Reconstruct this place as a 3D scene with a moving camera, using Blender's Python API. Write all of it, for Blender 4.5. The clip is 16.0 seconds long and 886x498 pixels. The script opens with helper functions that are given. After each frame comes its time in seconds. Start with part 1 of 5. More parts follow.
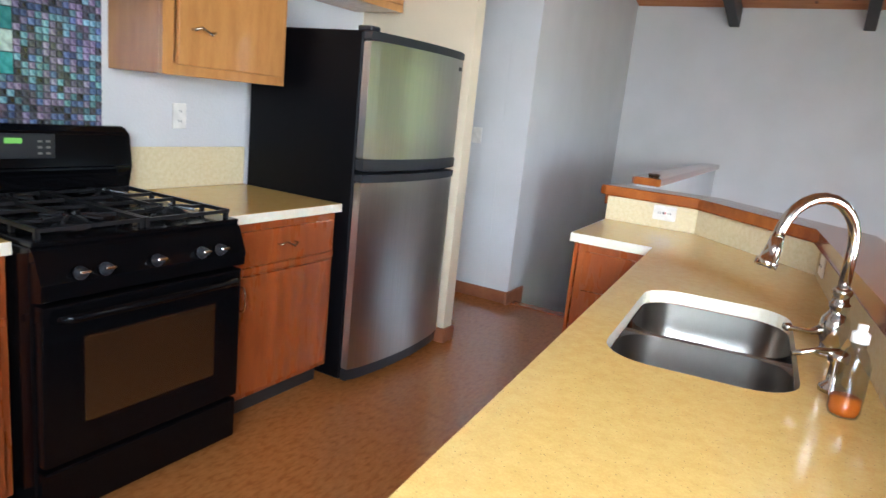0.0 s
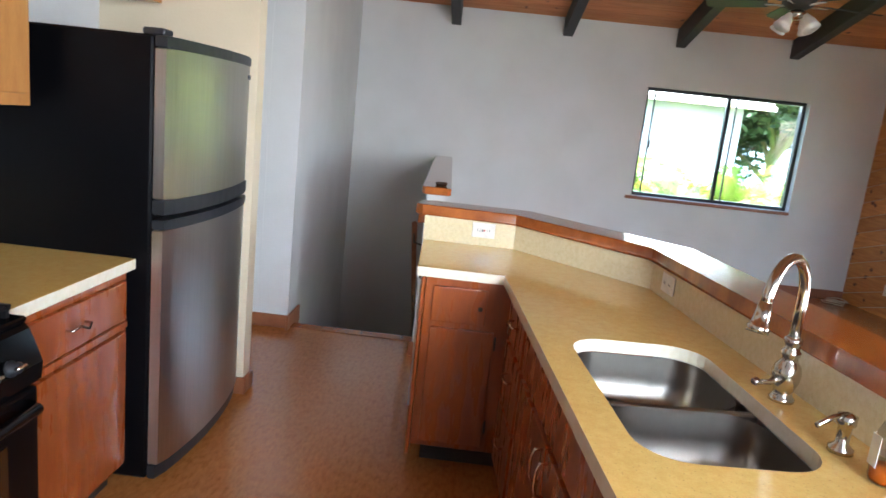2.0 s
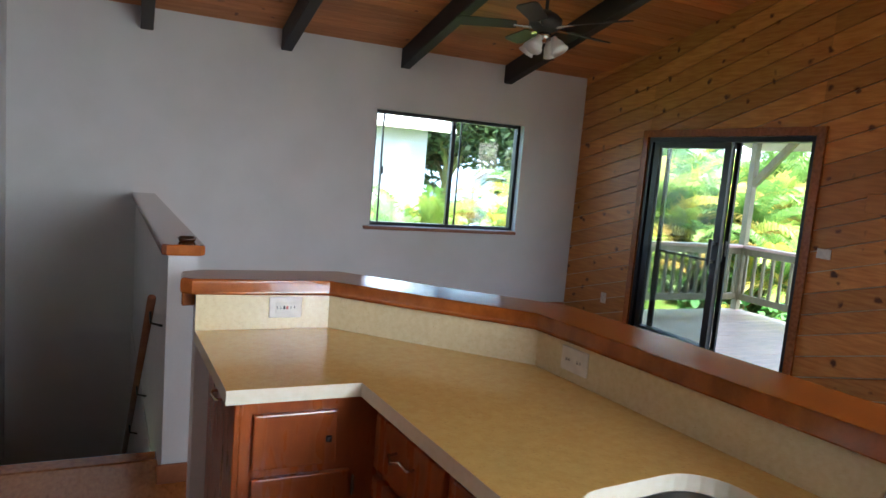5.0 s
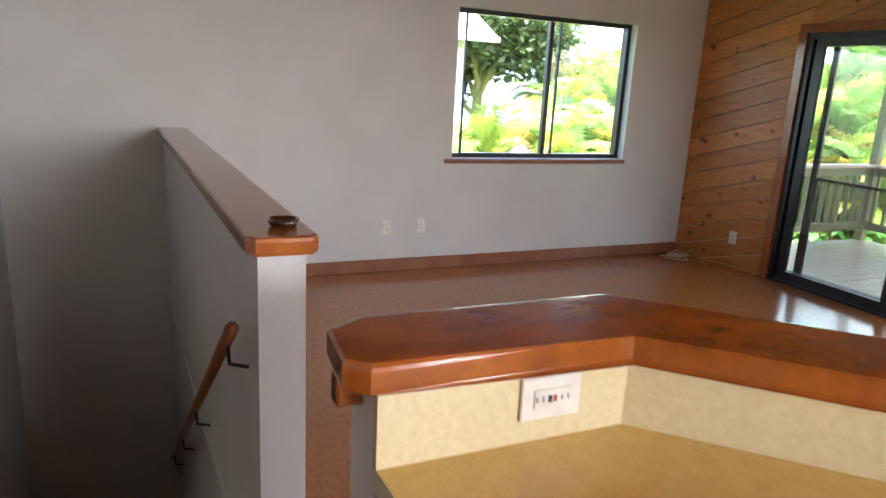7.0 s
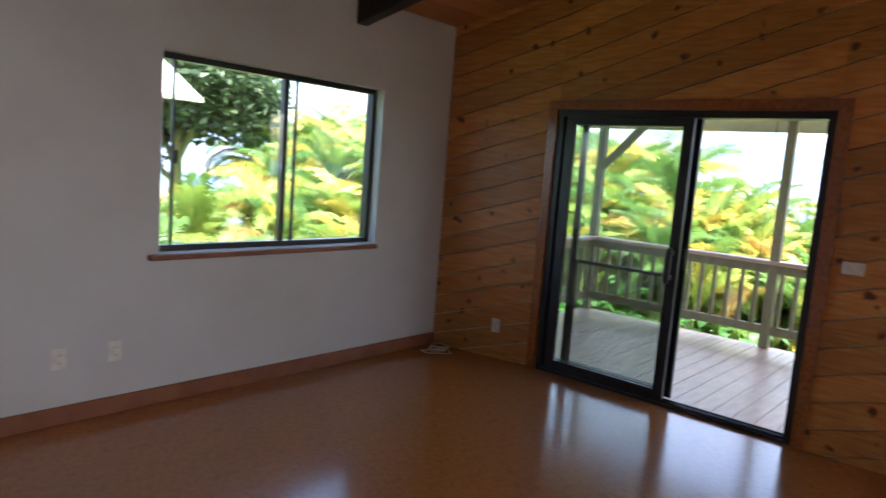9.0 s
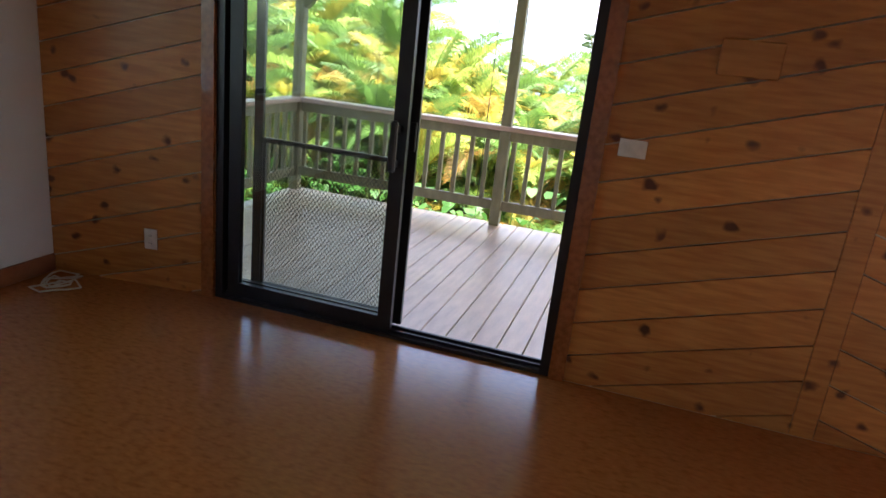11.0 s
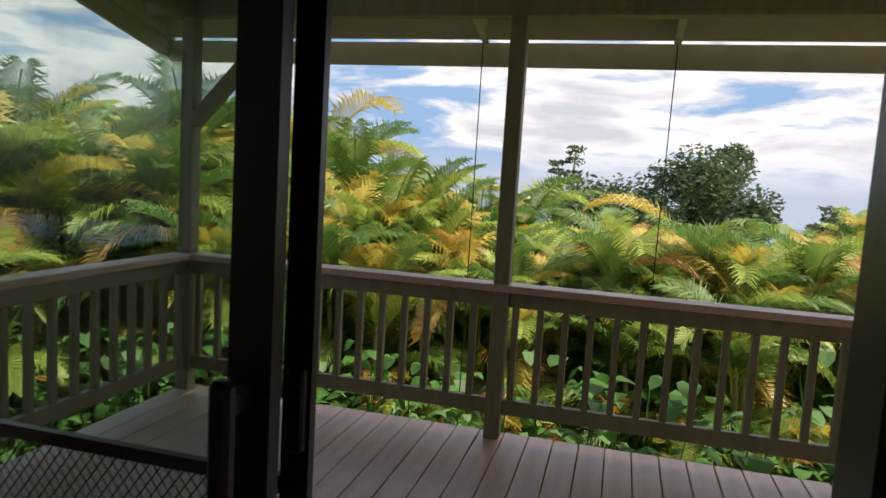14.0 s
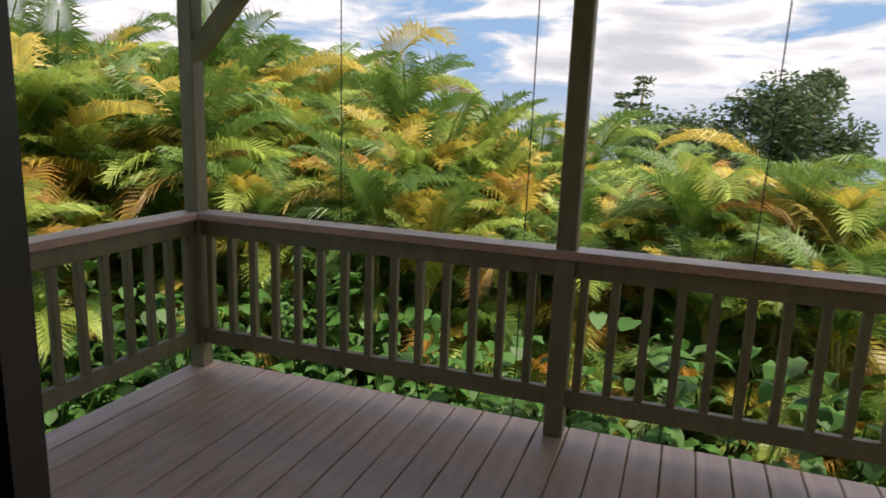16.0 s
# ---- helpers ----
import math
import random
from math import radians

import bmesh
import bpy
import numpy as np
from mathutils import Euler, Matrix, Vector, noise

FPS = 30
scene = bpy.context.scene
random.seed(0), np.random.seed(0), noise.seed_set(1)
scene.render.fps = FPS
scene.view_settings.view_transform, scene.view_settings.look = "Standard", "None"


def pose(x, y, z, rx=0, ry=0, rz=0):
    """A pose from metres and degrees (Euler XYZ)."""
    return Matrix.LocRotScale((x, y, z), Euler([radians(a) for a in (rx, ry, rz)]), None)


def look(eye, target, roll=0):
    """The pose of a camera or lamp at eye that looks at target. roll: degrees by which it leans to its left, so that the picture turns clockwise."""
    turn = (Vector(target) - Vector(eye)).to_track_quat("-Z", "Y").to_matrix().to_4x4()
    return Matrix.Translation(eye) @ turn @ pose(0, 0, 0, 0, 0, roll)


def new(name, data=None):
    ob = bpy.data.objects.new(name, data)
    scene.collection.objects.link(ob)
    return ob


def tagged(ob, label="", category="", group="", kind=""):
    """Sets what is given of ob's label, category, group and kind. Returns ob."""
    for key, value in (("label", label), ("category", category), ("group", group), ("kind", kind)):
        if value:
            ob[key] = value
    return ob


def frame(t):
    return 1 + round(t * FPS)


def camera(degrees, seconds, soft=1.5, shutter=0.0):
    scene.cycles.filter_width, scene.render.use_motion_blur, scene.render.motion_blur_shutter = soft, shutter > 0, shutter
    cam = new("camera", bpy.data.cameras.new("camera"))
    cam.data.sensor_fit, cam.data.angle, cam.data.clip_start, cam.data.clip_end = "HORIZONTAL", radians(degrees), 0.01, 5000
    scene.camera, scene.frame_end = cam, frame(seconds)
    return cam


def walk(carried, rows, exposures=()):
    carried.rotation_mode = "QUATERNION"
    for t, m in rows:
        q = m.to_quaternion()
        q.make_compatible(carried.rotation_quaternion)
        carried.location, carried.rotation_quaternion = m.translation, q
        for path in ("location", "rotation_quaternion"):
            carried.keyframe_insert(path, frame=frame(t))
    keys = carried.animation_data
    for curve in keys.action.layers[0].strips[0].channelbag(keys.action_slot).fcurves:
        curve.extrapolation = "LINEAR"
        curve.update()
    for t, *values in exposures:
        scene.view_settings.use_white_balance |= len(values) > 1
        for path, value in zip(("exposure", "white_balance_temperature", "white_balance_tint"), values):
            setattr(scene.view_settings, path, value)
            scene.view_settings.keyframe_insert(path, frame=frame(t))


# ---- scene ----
cam = camera(67.1, 16.0, 1.5, 0.3)
PATH = [
    (0, (1.156, 0.593, 1.407), (0.2, 2.3, 0.99), 5.9),
    (0.5, (0.948, 0.654, 1.412), (0.193, 2.453, 0.968), 6.2),
    (1, (0.709, 0.666, 1.459), (0.151, 2.537, 1.025), 6.0),
    (1.5, (0.525, 0.693, 1.491), (0.23, 2.629, 1.084), 6.1),
    (2, (0.382, 0.762, 1.534), (0.317, 2.722, 1.143), 6.1),
    (2.5, (0.226, 0.804, 1.565), (0.373, 2.777, 1.267), 6.1),
    (3, (0.176, 0.823, 1.575), (0.559, 2.782, 1.443), 5.7),
    (3.2, (0.175, 0.853, 1.573), (0.647, 2.794, 1.485), 5.9),
    (5.3, (-0.068, 1.952, 1.495), (0.789, 3.738, 1.225), 4.6),
    (5.5, (-0.088, 2.093, 1.475), (0.76, 3.88, 1.182), 4.1),
    (6, (-0.159, 2.456, 1.469), (0.673, 4.238, 1.103), 3.9),
    (6.5, (-0.186, 2.827, 1.491), (0.629, 4.601, 1.056), 3.4),
    (7, (-0.129, 3.231, 1.484), (0.672, 4.999, 1.001), 3.1),
    (7.5, (-0.080, 3.564, 1.487), (0.717, 5.336, 1.012), 2.7),
    (8, (-0.037, 3.798, 1.509), (0.884, 5.525, 1.095), 2.5),
    (8.5, (0.107, 4.193, 1.475), (1.326, 5.752, 1.188), 3.4),
    (9, (0.305, 4.359, 1.527), (1.802, 5.662, 1.281), 4.4),
    (9.5, (0.588, 4.598, 1.518), (2.329, 5.557, 1.297), 5.0),
    (10, (0.989, 4.782, 1.493), (2.841, 5.471, 1.188), 5.5),
    (10.2, (1.142, 4.823, 1.496), (3.004, 5.446, 1.119), 5.8),
    (12.3, (2.749, 5.339, 1.401), (4.526, 5.909, 0.682), 5.0),
    (12.5, (2.885, 5.384, 1.412), (4.671, 5.971, 0.73), 4.5),
    (13, (3.204, 5.486, 1.426), (5.041, 6.116, 0.946), 3.9),
    (13.5, (3.545, 5.547, 1.428), (5.433, 6.138, 1.136), 3.4),
    (14, (3.851, 5.623, 1.4), (5.776, 6.126, 1.192), 3.5),
    (14.5, (4.094, 5.66, 1.366), (6.035, 6.108, 1.183), 3.3),
    (15, (4.285, 5.628, 1.416), (6.214, 6.096, 1.174), 3.1),
    (15.5, (4.456, 5.707, 1.442), (6.358, 6.217, 1.095), 2.7),
    (16, (4.585, 5.769, 1.41), (6.432, 6.427, 1.012), 2.2),
]
# the film's camera opens and closes its iris on the way
EXPOSURES = [(0, 3.85, 5450, 8), (1.5, 3.95, 5500, 8), (3, 3.65, 5550, 8), (5.5, 3.1, 5600, 10), (6.3, 3.2, 5700, 11), (7, 3.65, 6300, 14), (7.6, 3.6, 6400, 14), (8.3, 3.05, 6100, 14), (9, 2.6, 5950, 15), (10, 2.6, 6250, 17), (12.5, 2.65, 6400, 19), (13, 2.15, 6500, 18), (13.5, 1.35, 6900, 18), (14.2, 0.15, 7100, 17), (15, 0.05, 7150, 17), (16, 0.3, 7150, 17)]
walk(cam, [(t, look(eye, target, roll)) for t, eye, target, roll in PATH], EXPOSURES)
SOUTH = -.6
SKY, SUN, LAMP_EAST, FILL_SOUTH, BACKDROP = .15, 5.0, 8, 3.6, 1.0

# ---- world, sun and large lights ----
world = bpy.data.worlds.new("sky")
scene.world = world
world.use_nodes = True
wn = world.node_tree
sky = wn.nodes.new("ShaderNodeTexSky")
sky.sky_type, sky.sun_disc = 'NISHITA', False
sky.sun_elevation, sky.sun_rotation = radians(62), radians(150)
sky.dust_density = 2.5
wn.links.new(sky.outputs[0], wn.nodes["Background"].inputs[0])
wn.nodes["Background"].inputs[1].default_value = SKY
sun = new("sun", bpy.data.lights.new("sun", "SUN"))
sun.data.energy, sun.data.angle, sun.data.color = SUN, radians(3), (1, .95, .86)
sun.matrix_world = look((4, -8, 20), (4 + 2.6, -8 + 4.4, 20 - 9.6))


def fill_lamp(eye, target, w, h, watts, spread):
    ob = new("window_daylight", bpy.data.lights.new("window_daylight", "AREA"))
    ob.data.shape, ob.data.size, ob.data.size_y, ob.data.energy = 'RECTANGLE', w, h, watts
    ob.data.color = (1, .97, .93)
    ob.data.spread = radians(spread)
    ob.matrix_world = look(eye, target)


fill_lamp((4.66, 1.75, 1.05), (0, 1.95, .95), 1.8, 1.9, LAMP_EAST, 140)
# added fill from an unseen south opening, brightens the island worktop
fill_lamp((1.9, SOUTH + .03, 1.75), (.75, 2.2, .9), 1.7, 1.2, FILL_SOUTH, 80)

# ---- materials ----


def mat(name, color, rough=.5, metal=0.0, color2=None, scale=8.0, stretch=(1, 1, 1), bump=.1, bump_scale=60.0, fine=.12,
        coat=0.0, rand=0.0, island=0.0, detail=6.0, contrast=(.35, .65), spec=.5):
    m = bpy.data.materials.new(name)
    m.use_nodes = True
    nt = m.node_tree
    b = nt.nodes["Principled BSDF"]
    L = nt.links.new
    b.inputs["Roughness"].default_value, b.inputs["Metallic"].default_value = rough, metal
    b.inputs["Specular IOR Level"].default_value = spec
    b.inputs["Coat Weight"].default_value = coat
    b.inputs["Coat Roughness"].default_value = .12
    co = nt.nodes.new("ShaderNodeTexCoord")
    mp = nt.nodes.new("ShaderNodeMapping")
    mp.inputs["Scale"].default_value = stretch
    L(co.outputs["Object"], mp.inputs[0])
    n1 = nt.nodes.new("ShaderNodeTexNoise")
    n1.inputs["Scale"].default_value, n1.inputs["Detail"].default_value = scale, detail
    L(mp.outputs[0], n1.inputs["Vector"])
    r = nt.nodes.new("ShaderNodeValToRGB")
    r.color_ramp.elements[0].position, r.color_ramp.elements[1].position = contrast
    c2 = color2 or tuple(c * .85 for c in color)
    r.color_ramp.elements[0].color, r.color_ramp.elements[1].color = (*color, 1), (*c2, 1)
    L(n1.outputs[0], r.inputs[0])
    n2 = nt.nodes.new("ShaderNodeTexNoise")
    n2.inputs["Scale"].default_value, n2.inputs["Detail"].default_value = bump_scale, 4
    L(mp.outputs[0], n2.inputs["Vector"])
    mx = nt.nodes.new("ShaderNodeMix")
    mx.data_type, mx.blend_type = 'RGBA', 'OVERLAY'
    mx.inputs[0].default_value = fine
    L(r.outputs[0], mx.inputs[6])
    L(n2.outputs[0], mx.inputs[7])
    out = mx.outputs[2]
    if rand or island:
        src = nt.nodes.new("ShaderNodeObjectInfo").outputs["Random"] if rand else nt.nodes.new("ShaderNodeNewGeometry").outputs["Random Per Island"]
        k = rand or island
        mr = nt.nodes.new("ShaderNodeMapRange")
        mr.inputs[3].default_value, mr.inputs[4].default_value = 1 - k, 1 + k
        L(src, mr.inputs[0])
        hs = nt.nodes.new("ShaderNodeHueSaturation")
        L(mr.outputs[0], hs.inputs["Value"])
        L(out, hs.inputs["Color"])
        out = hs.outputs[0]
    L(out, b.inputs["Base Color"])
    rr = nt.nodes.new("ShaderNodeMapRange")
    rr.inputs[3].default_value, rr.inputs[4].default_value = max(.02, rough * .8), min(1, rough * 1.2)
    L(n1.outputs[0], rr.inputs[0])
    L(rr.outputs[0], b.inputs["Roughness"])
    if bump:
        bp = nt.nodes.new("ShaderNodeBump")
        bp.inputs["Strength"].default_value, bp.inputs["Distance"].default_value = bump, .004
        L(n2.outputs[0], bp.inputs["Height"])
        L(bp.outputs[0], b.inputs["Normal"])
    return m


def knots(m, size=2.2, color=(.09, .03, .01), cut=.1, stretch=(1, 1, 1)):
    """Scattered dark knots over a timber material."""
    nt = m.node_tree
    b = nt.nodes["Principled BSDF"]
    old = b.inputs["Base Color"].links[0].from_socket
    co = nt.nodes.new("ShaderNodeTexCoord")
    mp = nt.nodes.new("ShaderNodeMapping")
    mp.inputs["Scale"].default_value = stretch
    nt.links.new(co.outputs["Object"], mp.inputs[0])
    wob = nt.nodes.new("ShaderNodeTexNoise")
    wob.inputs["Scale"].default_value = 9
    add = nt.nodes.new("ShaderNodeMixRGB")
    add.blend_type = 'ADD'
    add.inputs[0].default_value = .10
    nt.links.new(mp.outputs[0], wob.inputs["Vector"])
    nt.links.new(mp.outputs[0], add.inputs[1])
    nt.links.new(wob.outputs["Color"], add.inputs[2])
    v = nt.nodes.new("ShaderNodeTexVoronoi")
    v.inputs["Scale"].default_value = size
    nt.links.new(add.outputs[0], v.inputs["Vector"])
    r = nt.nodes.new("ShaderNodeValToRGB")
    r.color_ramp.elements[0].position, r.color_ramp.elements[1].position = cut * .55, cut * 1.15
    r.color_ramp.elements[0].color, r.color_ramp.elements[1].color = (1, 1, 1, 1), (0, 0, 0, 1)
    nt.links.new(v.outputs["Distance"], r.inputs[0])
    mx = nt.nodes.new("ShaderNodeMix")
    mx.data_type = 'RGBA'
    nt.links.new(r.outputs[0], mx.inputs[0])
    nt.links.new(old, mx.inputs[6])
    mx.inputs[7].default_value = (*color, 1)
    nt.links.new(mx.outputs[2], b.inputs["Base Color"])
    return m


def glass_mat(name, tint=(1, 1, 1), rough=0.0, clear=.9):
    """Thin pane: mostly clear, glossy by the angle of view."""
    m = bpy.data.materials.new(name)
    m.use_nodes = True
    nt = m.node_tree
    nt.nodes.remove(nt.nodes["Principled BSDF"])
    tr, gl, mx = nt.nodes.new("ShaderNodeBsdfTransparent"), nt.nodes.new("ShaderNodeBsdfGlossy"), nt.nodes.new("ShaderNodeMixShader")
    tr.inputs[0].default_value = (*[c * clear for c in tint], 1)
    gl.inputs["Roughness"].default_value = rough
    lw = nt.nodes.new("ShaderNodeLayerWeight")
    pw_ = nt.nodes.new("ShaderNodeMath")
    pw_.operation = 'POWER'
    pw_.inputs[1].default_value = 4.0
    nt.links.new(lw.outputs["Facing"], pw_.inputs[0])
    ma = nt.nodes.new("ShaderNodeMath")
    ma.operation = 'MULTIPLY_ADD'
    ma.inputs[1].default_value, ma.inputs[2].default_value = .6, .05
    nt.links.new(pw_.outputs[0], ma.inputs[0])
    nt.links.new(ma.outputs[0], mx.inputs[0])
    nt.links.new(tr.outputs[0], mx.inputs[1])
    nt.links.new(gl.outputs[0], mx.inputs[2])
    nt.links.new(mx.outputs[0], nt.nodes["Material Output"].inputs[0])
    return m


M = {}
M["wall"] = mat("painted_plaster", (.65, .645, .64), .75, color2=(.61, .605, .595), scale=2.5, bump=.25, bump_scale=90, fine=.05)
M["cream_wall"] = mat("cream_paint", (.72, .62, .45), .7, color2=(.68, .58, .41), scale=2.5, bump=.2, bump_scale=90, fine=.05)
M["cork"] = mat("cork_floor", (.42, .165, .042), .2, color2=(.29, .10, .024), scale=46, stretch=(1, .4, 1), contrast=(.46, .82), bump=.05, bump_scale=70, fine=.3, coat=.4)
M["pine_wall"] = knots(mat("knotty_pine", (.58, .265, .065), .36, color2=(.44, .165, .036), scale=5, stretch=(1, 1, 9), bump=.08, bump_scale=40, fine=.15, rand=.2), 6.0, (.10, .028, .010), .165)
M["pine_ceiling"] = knots(mat("pine_ceiling", (.56, .23, .07), .5, color2=(.45, .16, .045), scale=4, stretch=(.6, 9, 1), bump=.06, fine=.15, island=.22), 5.0, (.15, .045, .015), .12)
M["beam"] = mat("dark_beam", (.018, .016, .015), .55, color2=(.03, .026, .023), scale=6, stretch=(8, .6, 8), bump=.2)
M["koa"] = mat("varnished_wood", (.36, .12, .03), .2, color2=(.24, .07, .016), scale=6, stretch=(6, 6, 6), bump=.03, fine=.2, coat=.5)
M["cap"] = mat("varnished_cap", (.40, .115, .018), .2, color2=(.25, .062, .010), scale=4, stretch=(2, 4, 2), bump=.03, fine=.2, coat=.6)
M["cabinet"] = mat("cherry_cabinet", (.34, .085, .018), .28, color2=(.24, .052, .011), scale=5, stretch=(4, 4, .8), bump=.03, fine=.18, coat=.35)
M["oak"] = mat("honey_cabinet", (.50, .24, .07), .3, color2=(.42, .185, .05), scale=5, stretch=(4, 4, .8), bump=.03, fine=.15, coat=.4)
M["skirting"] = mat("redwood_trim", (.30, .115, .05), .4, color2=(.23, .08, .035), scale=6, bump=.05, fine=.15)
M["counter"] = mat("speckled_quartz", (.76, .53, .165), .17, color2=(.71, .47, .135), scale=40, bump=0, bump_scale=260, fine=.2, coat=.3)
M["splash"] = mat("quartz_upstand", (.75, .65, .41), .2, color2=(.69, .58, .34), scale=60, bump=0, bump_scale=240, fine=.25)
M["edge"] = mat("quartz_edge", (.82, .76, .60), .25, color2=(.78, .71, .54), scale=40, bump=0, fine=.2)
M["steel"] = mat("brushed_steel", (.52, .50, .47), .34, 1.0, color2=(.47, .45, .42), scale=3, stretch=(60, 60, 1), bump=.03, fine=.08)
M["sink"] = mat("sink_steel", (.28, .255, .225), .32, 1.0, color2=(.26, .235, .205), scale=3, stretch=(4, 4, 1), bump=0, fine=.05)
M["chrome"] = mat("brushed_nickel", (.62, .58, .52), .18, 1.0, scale=20, bump=0, fine=.05)
M["black"] = mat("black_enamel", (.003, .003, .0035), .12, scale=3, bump=0, fine=.1, spec=.14)
M["fridge_side"] = mat("black_textured_metal", (.003, .003, .004), .38, spec=.1, scale=40, bump=.15, bump_scale=200, fine=.1)
M["grate"] = mat("cast_iron", (.005, .005, .0055), .42, scale=30, bump=.2, fine=.2)
M["dark_plastic"] = mat("dark_plastic", (.02, .022, .026), .35, scale=20, bump=0)
M["alu"] = mat("black_aluminium", (.010, .011, .012), .35, color2=(.02, .02, .022), scale=8, bump=.05)
M["oven_glass"] = mat("oven_glass", (.03, .014, .006), .06, scale=3, bump=0, coat=.5)
M["white_plastic"] = mat("white_plastic", (.84, .81, .74), .35, scale=20, bump=0, fine=.05)
M["slot"] = mat("dark_slot", (.03, .03, .03), .6, bump=0)
M["red"] = mat("red_button", (.5, .03, .02), .4, bump=0)
M["deck"] = mat("deck_paint", (.68, .49, .37), .3, color2=(.55, .39, .30), scale=4, stretch=(1, 5, 1), bump=.15, bump_scale=40, fine=.2, rand=.06)
M["rail"] = mat("rail_paint", (.25, .22, .13), .5, color2=(.20, .175, .10), scale=6, stretch=(3, 3, 1), bump=.12, fine=.15)
M["rail_cap"] = mat("rail_cap_paint", (.60, .41, .33), .3, color2=(.50, .33, .26), scale=5, bump=.12, fine=.2)
M["eave"] = mat("eave_paint", (.64, .60, .46), .6, color2=(.57, .53, .40), scale=5, bump=.1, fine=.12)
M["roof"] = mat("corrugated_metal", (.52, .50, .46), .45, .3, color2=(.44, .42, .39), scale=4, bump=.05)
M["glass"] = glass_mat("window_glass", (.96, 1, .98), 0, .93)
M["bottle"] = glass_mat("bottle_plastic", (.95, .95, .95), .05, .85)
M["soap"] = mat("amber_soap", (.65, .15, .01), .15, bump=0)
M["frost"] = mat("frosted_glass", (.85, .84, .80), .4, bump=0)
M["cord"] = mat("cream_cord", (.55, .50, .38), .6, bump=0)



def flecks(m, size, color, cut):
    """Small dark chips scattered in a stone slab."""
    nt = m.node_tree
    b = nt.nodes["Principled BSDF"]
    old = b.inputs["Base Color"].links[0].from_socket
    co, v = nt.nodes.new("ShaderNodeTexCoord"), nt.nodes.new("ShaderNodeTexVoronoi")
    v.inputs["Scale"].default_value = size
    nt.links.new(co.outputs["Object"], v.inputs["Vector"])
    r = nt.nodes.new("ShaderNodeValToRGB")
    r.color_ramp.elements[0].position, r.color_ramp.elements[1].position = cut * .6, cut
    r.color_ramp.elements[0].color, r.color_ramp.elements[1].color = (.8, .8, .8, 1), (0, 0, 0, 1)
    nt.links.new(v.outputs["Distance"], r.inputs[0])
    mx = nt.nodes.new("ShaderNodeMix")
    mx.data_type = 'RGBA'
    nt.links.new(r.outputs[0], mx.inputs[0])
    nt.links.new(old, mx.inputs[6])
    mx.inputs[7].default_value = (*color, 1)
    nt.links.new(mx.outputs[2], b.inputs["Base Color"])


flecks(M["counter"], 95, (.40, .25, .09), .15)
flecks(M["splash"], 95, (.50, .38, .19), .14)

# ---- geometry helpers ----


def part(name, bm, material, parent=None, label="", smooth=False):
    """One bmesh in world metres becomes one mesh, alone or under a thing or a part."""
    at = Vector()
    p = parent
    while p is not None:
        at += p.location
        p = p.parent
    me = bpy.data.meshes.new(name)
    if parent is not None:
        bmesh.ops.translate(bm, verts=bm.verts, vec=-at)
    bmesh.ops.recalc_face_normals(bm, faces=bm.faces)
    bm.to_mesh(me)
    bm.free()
    for m in material if isinstance(material, (list, tuple)) else [material]:
        me.materials.append(m)
    if smooth:
        for f in me.polygons:
            f.use_smooth = True
    ob = new(name, me)
    ob.parent = parent
    return tagged(ob, label)


def thing(name, at, label, category, group="", kind=""):
    ob = new(name)
    ob.empty_display_size = .1
    ob.location = at
    return tagged(ob, label, category, group, kind)


def box(bm, x0, x1, y0, y1, z0, z1, bevel=0.0, seg=1):
    vs = [bm.verts.new((x, y, z)) for x in (x0, x1) for y in (y0, y1) for z in (z0, z1)]
    fs = [bm.faces.new([vs[i] for i in q]) for q in ((0, 1, 3, 2), (4, 6, 7, 5), (0, 4, 5, 1), (2, 3, 7, 6), (0, 2, 6, 4), (1, 5, 7, 3))]
    if bevel:
        es = list({e for f in fs for e in f.edges})
        bmesh.ops.bevel(bm, geom=es, offset=bevel, segments=seg, affect='EDGES', profile=.6)
    return bm


def bx(name, dims, material, parent=None, bevel=.003, label="", seg=1):
    return part(name, box(bmesh.new(), *dims, bevel, seg), material, parent, label)


def boxes(name, dims_list, material, parent=None, bevel=0.0, label=""):
    bm = bmesh.new()
    for d in dims_list:
        box(bm, *d)
    if bevel:
        bmesh.ops.bevel(bm, geom=bm.edges[:], offset=bevel, segments=1, affect='EDGES')
    return part(name, bm, material, parent, label)


def prism(bm, pts, z0, z1, bevel=0.0, seg=2):
    """A flat outline in x, y raised from z0 to z1."""
    lo, hi = [bm.verts.new((x, y, z0)) for x, y in pts], [bm.verts.new((x, y, z1)) for x, y in pts]
    n = len(pts)
    fs = [bm.faces.new(lo[::-1]), bm.faces.new(hi)] + [bm.faces.new((lo[i], lo[(i + 1) % n], hi[(i + 1) % n], hi[i])) for i in range(n)]
    if bevel:
        es = [e for f in fs[:2] for e in f.edges]
        bmesh.ops.bevel(bm, geom=es, offset=bevel, segments=seg, affect='EDGES', profile=.6)
    return bm


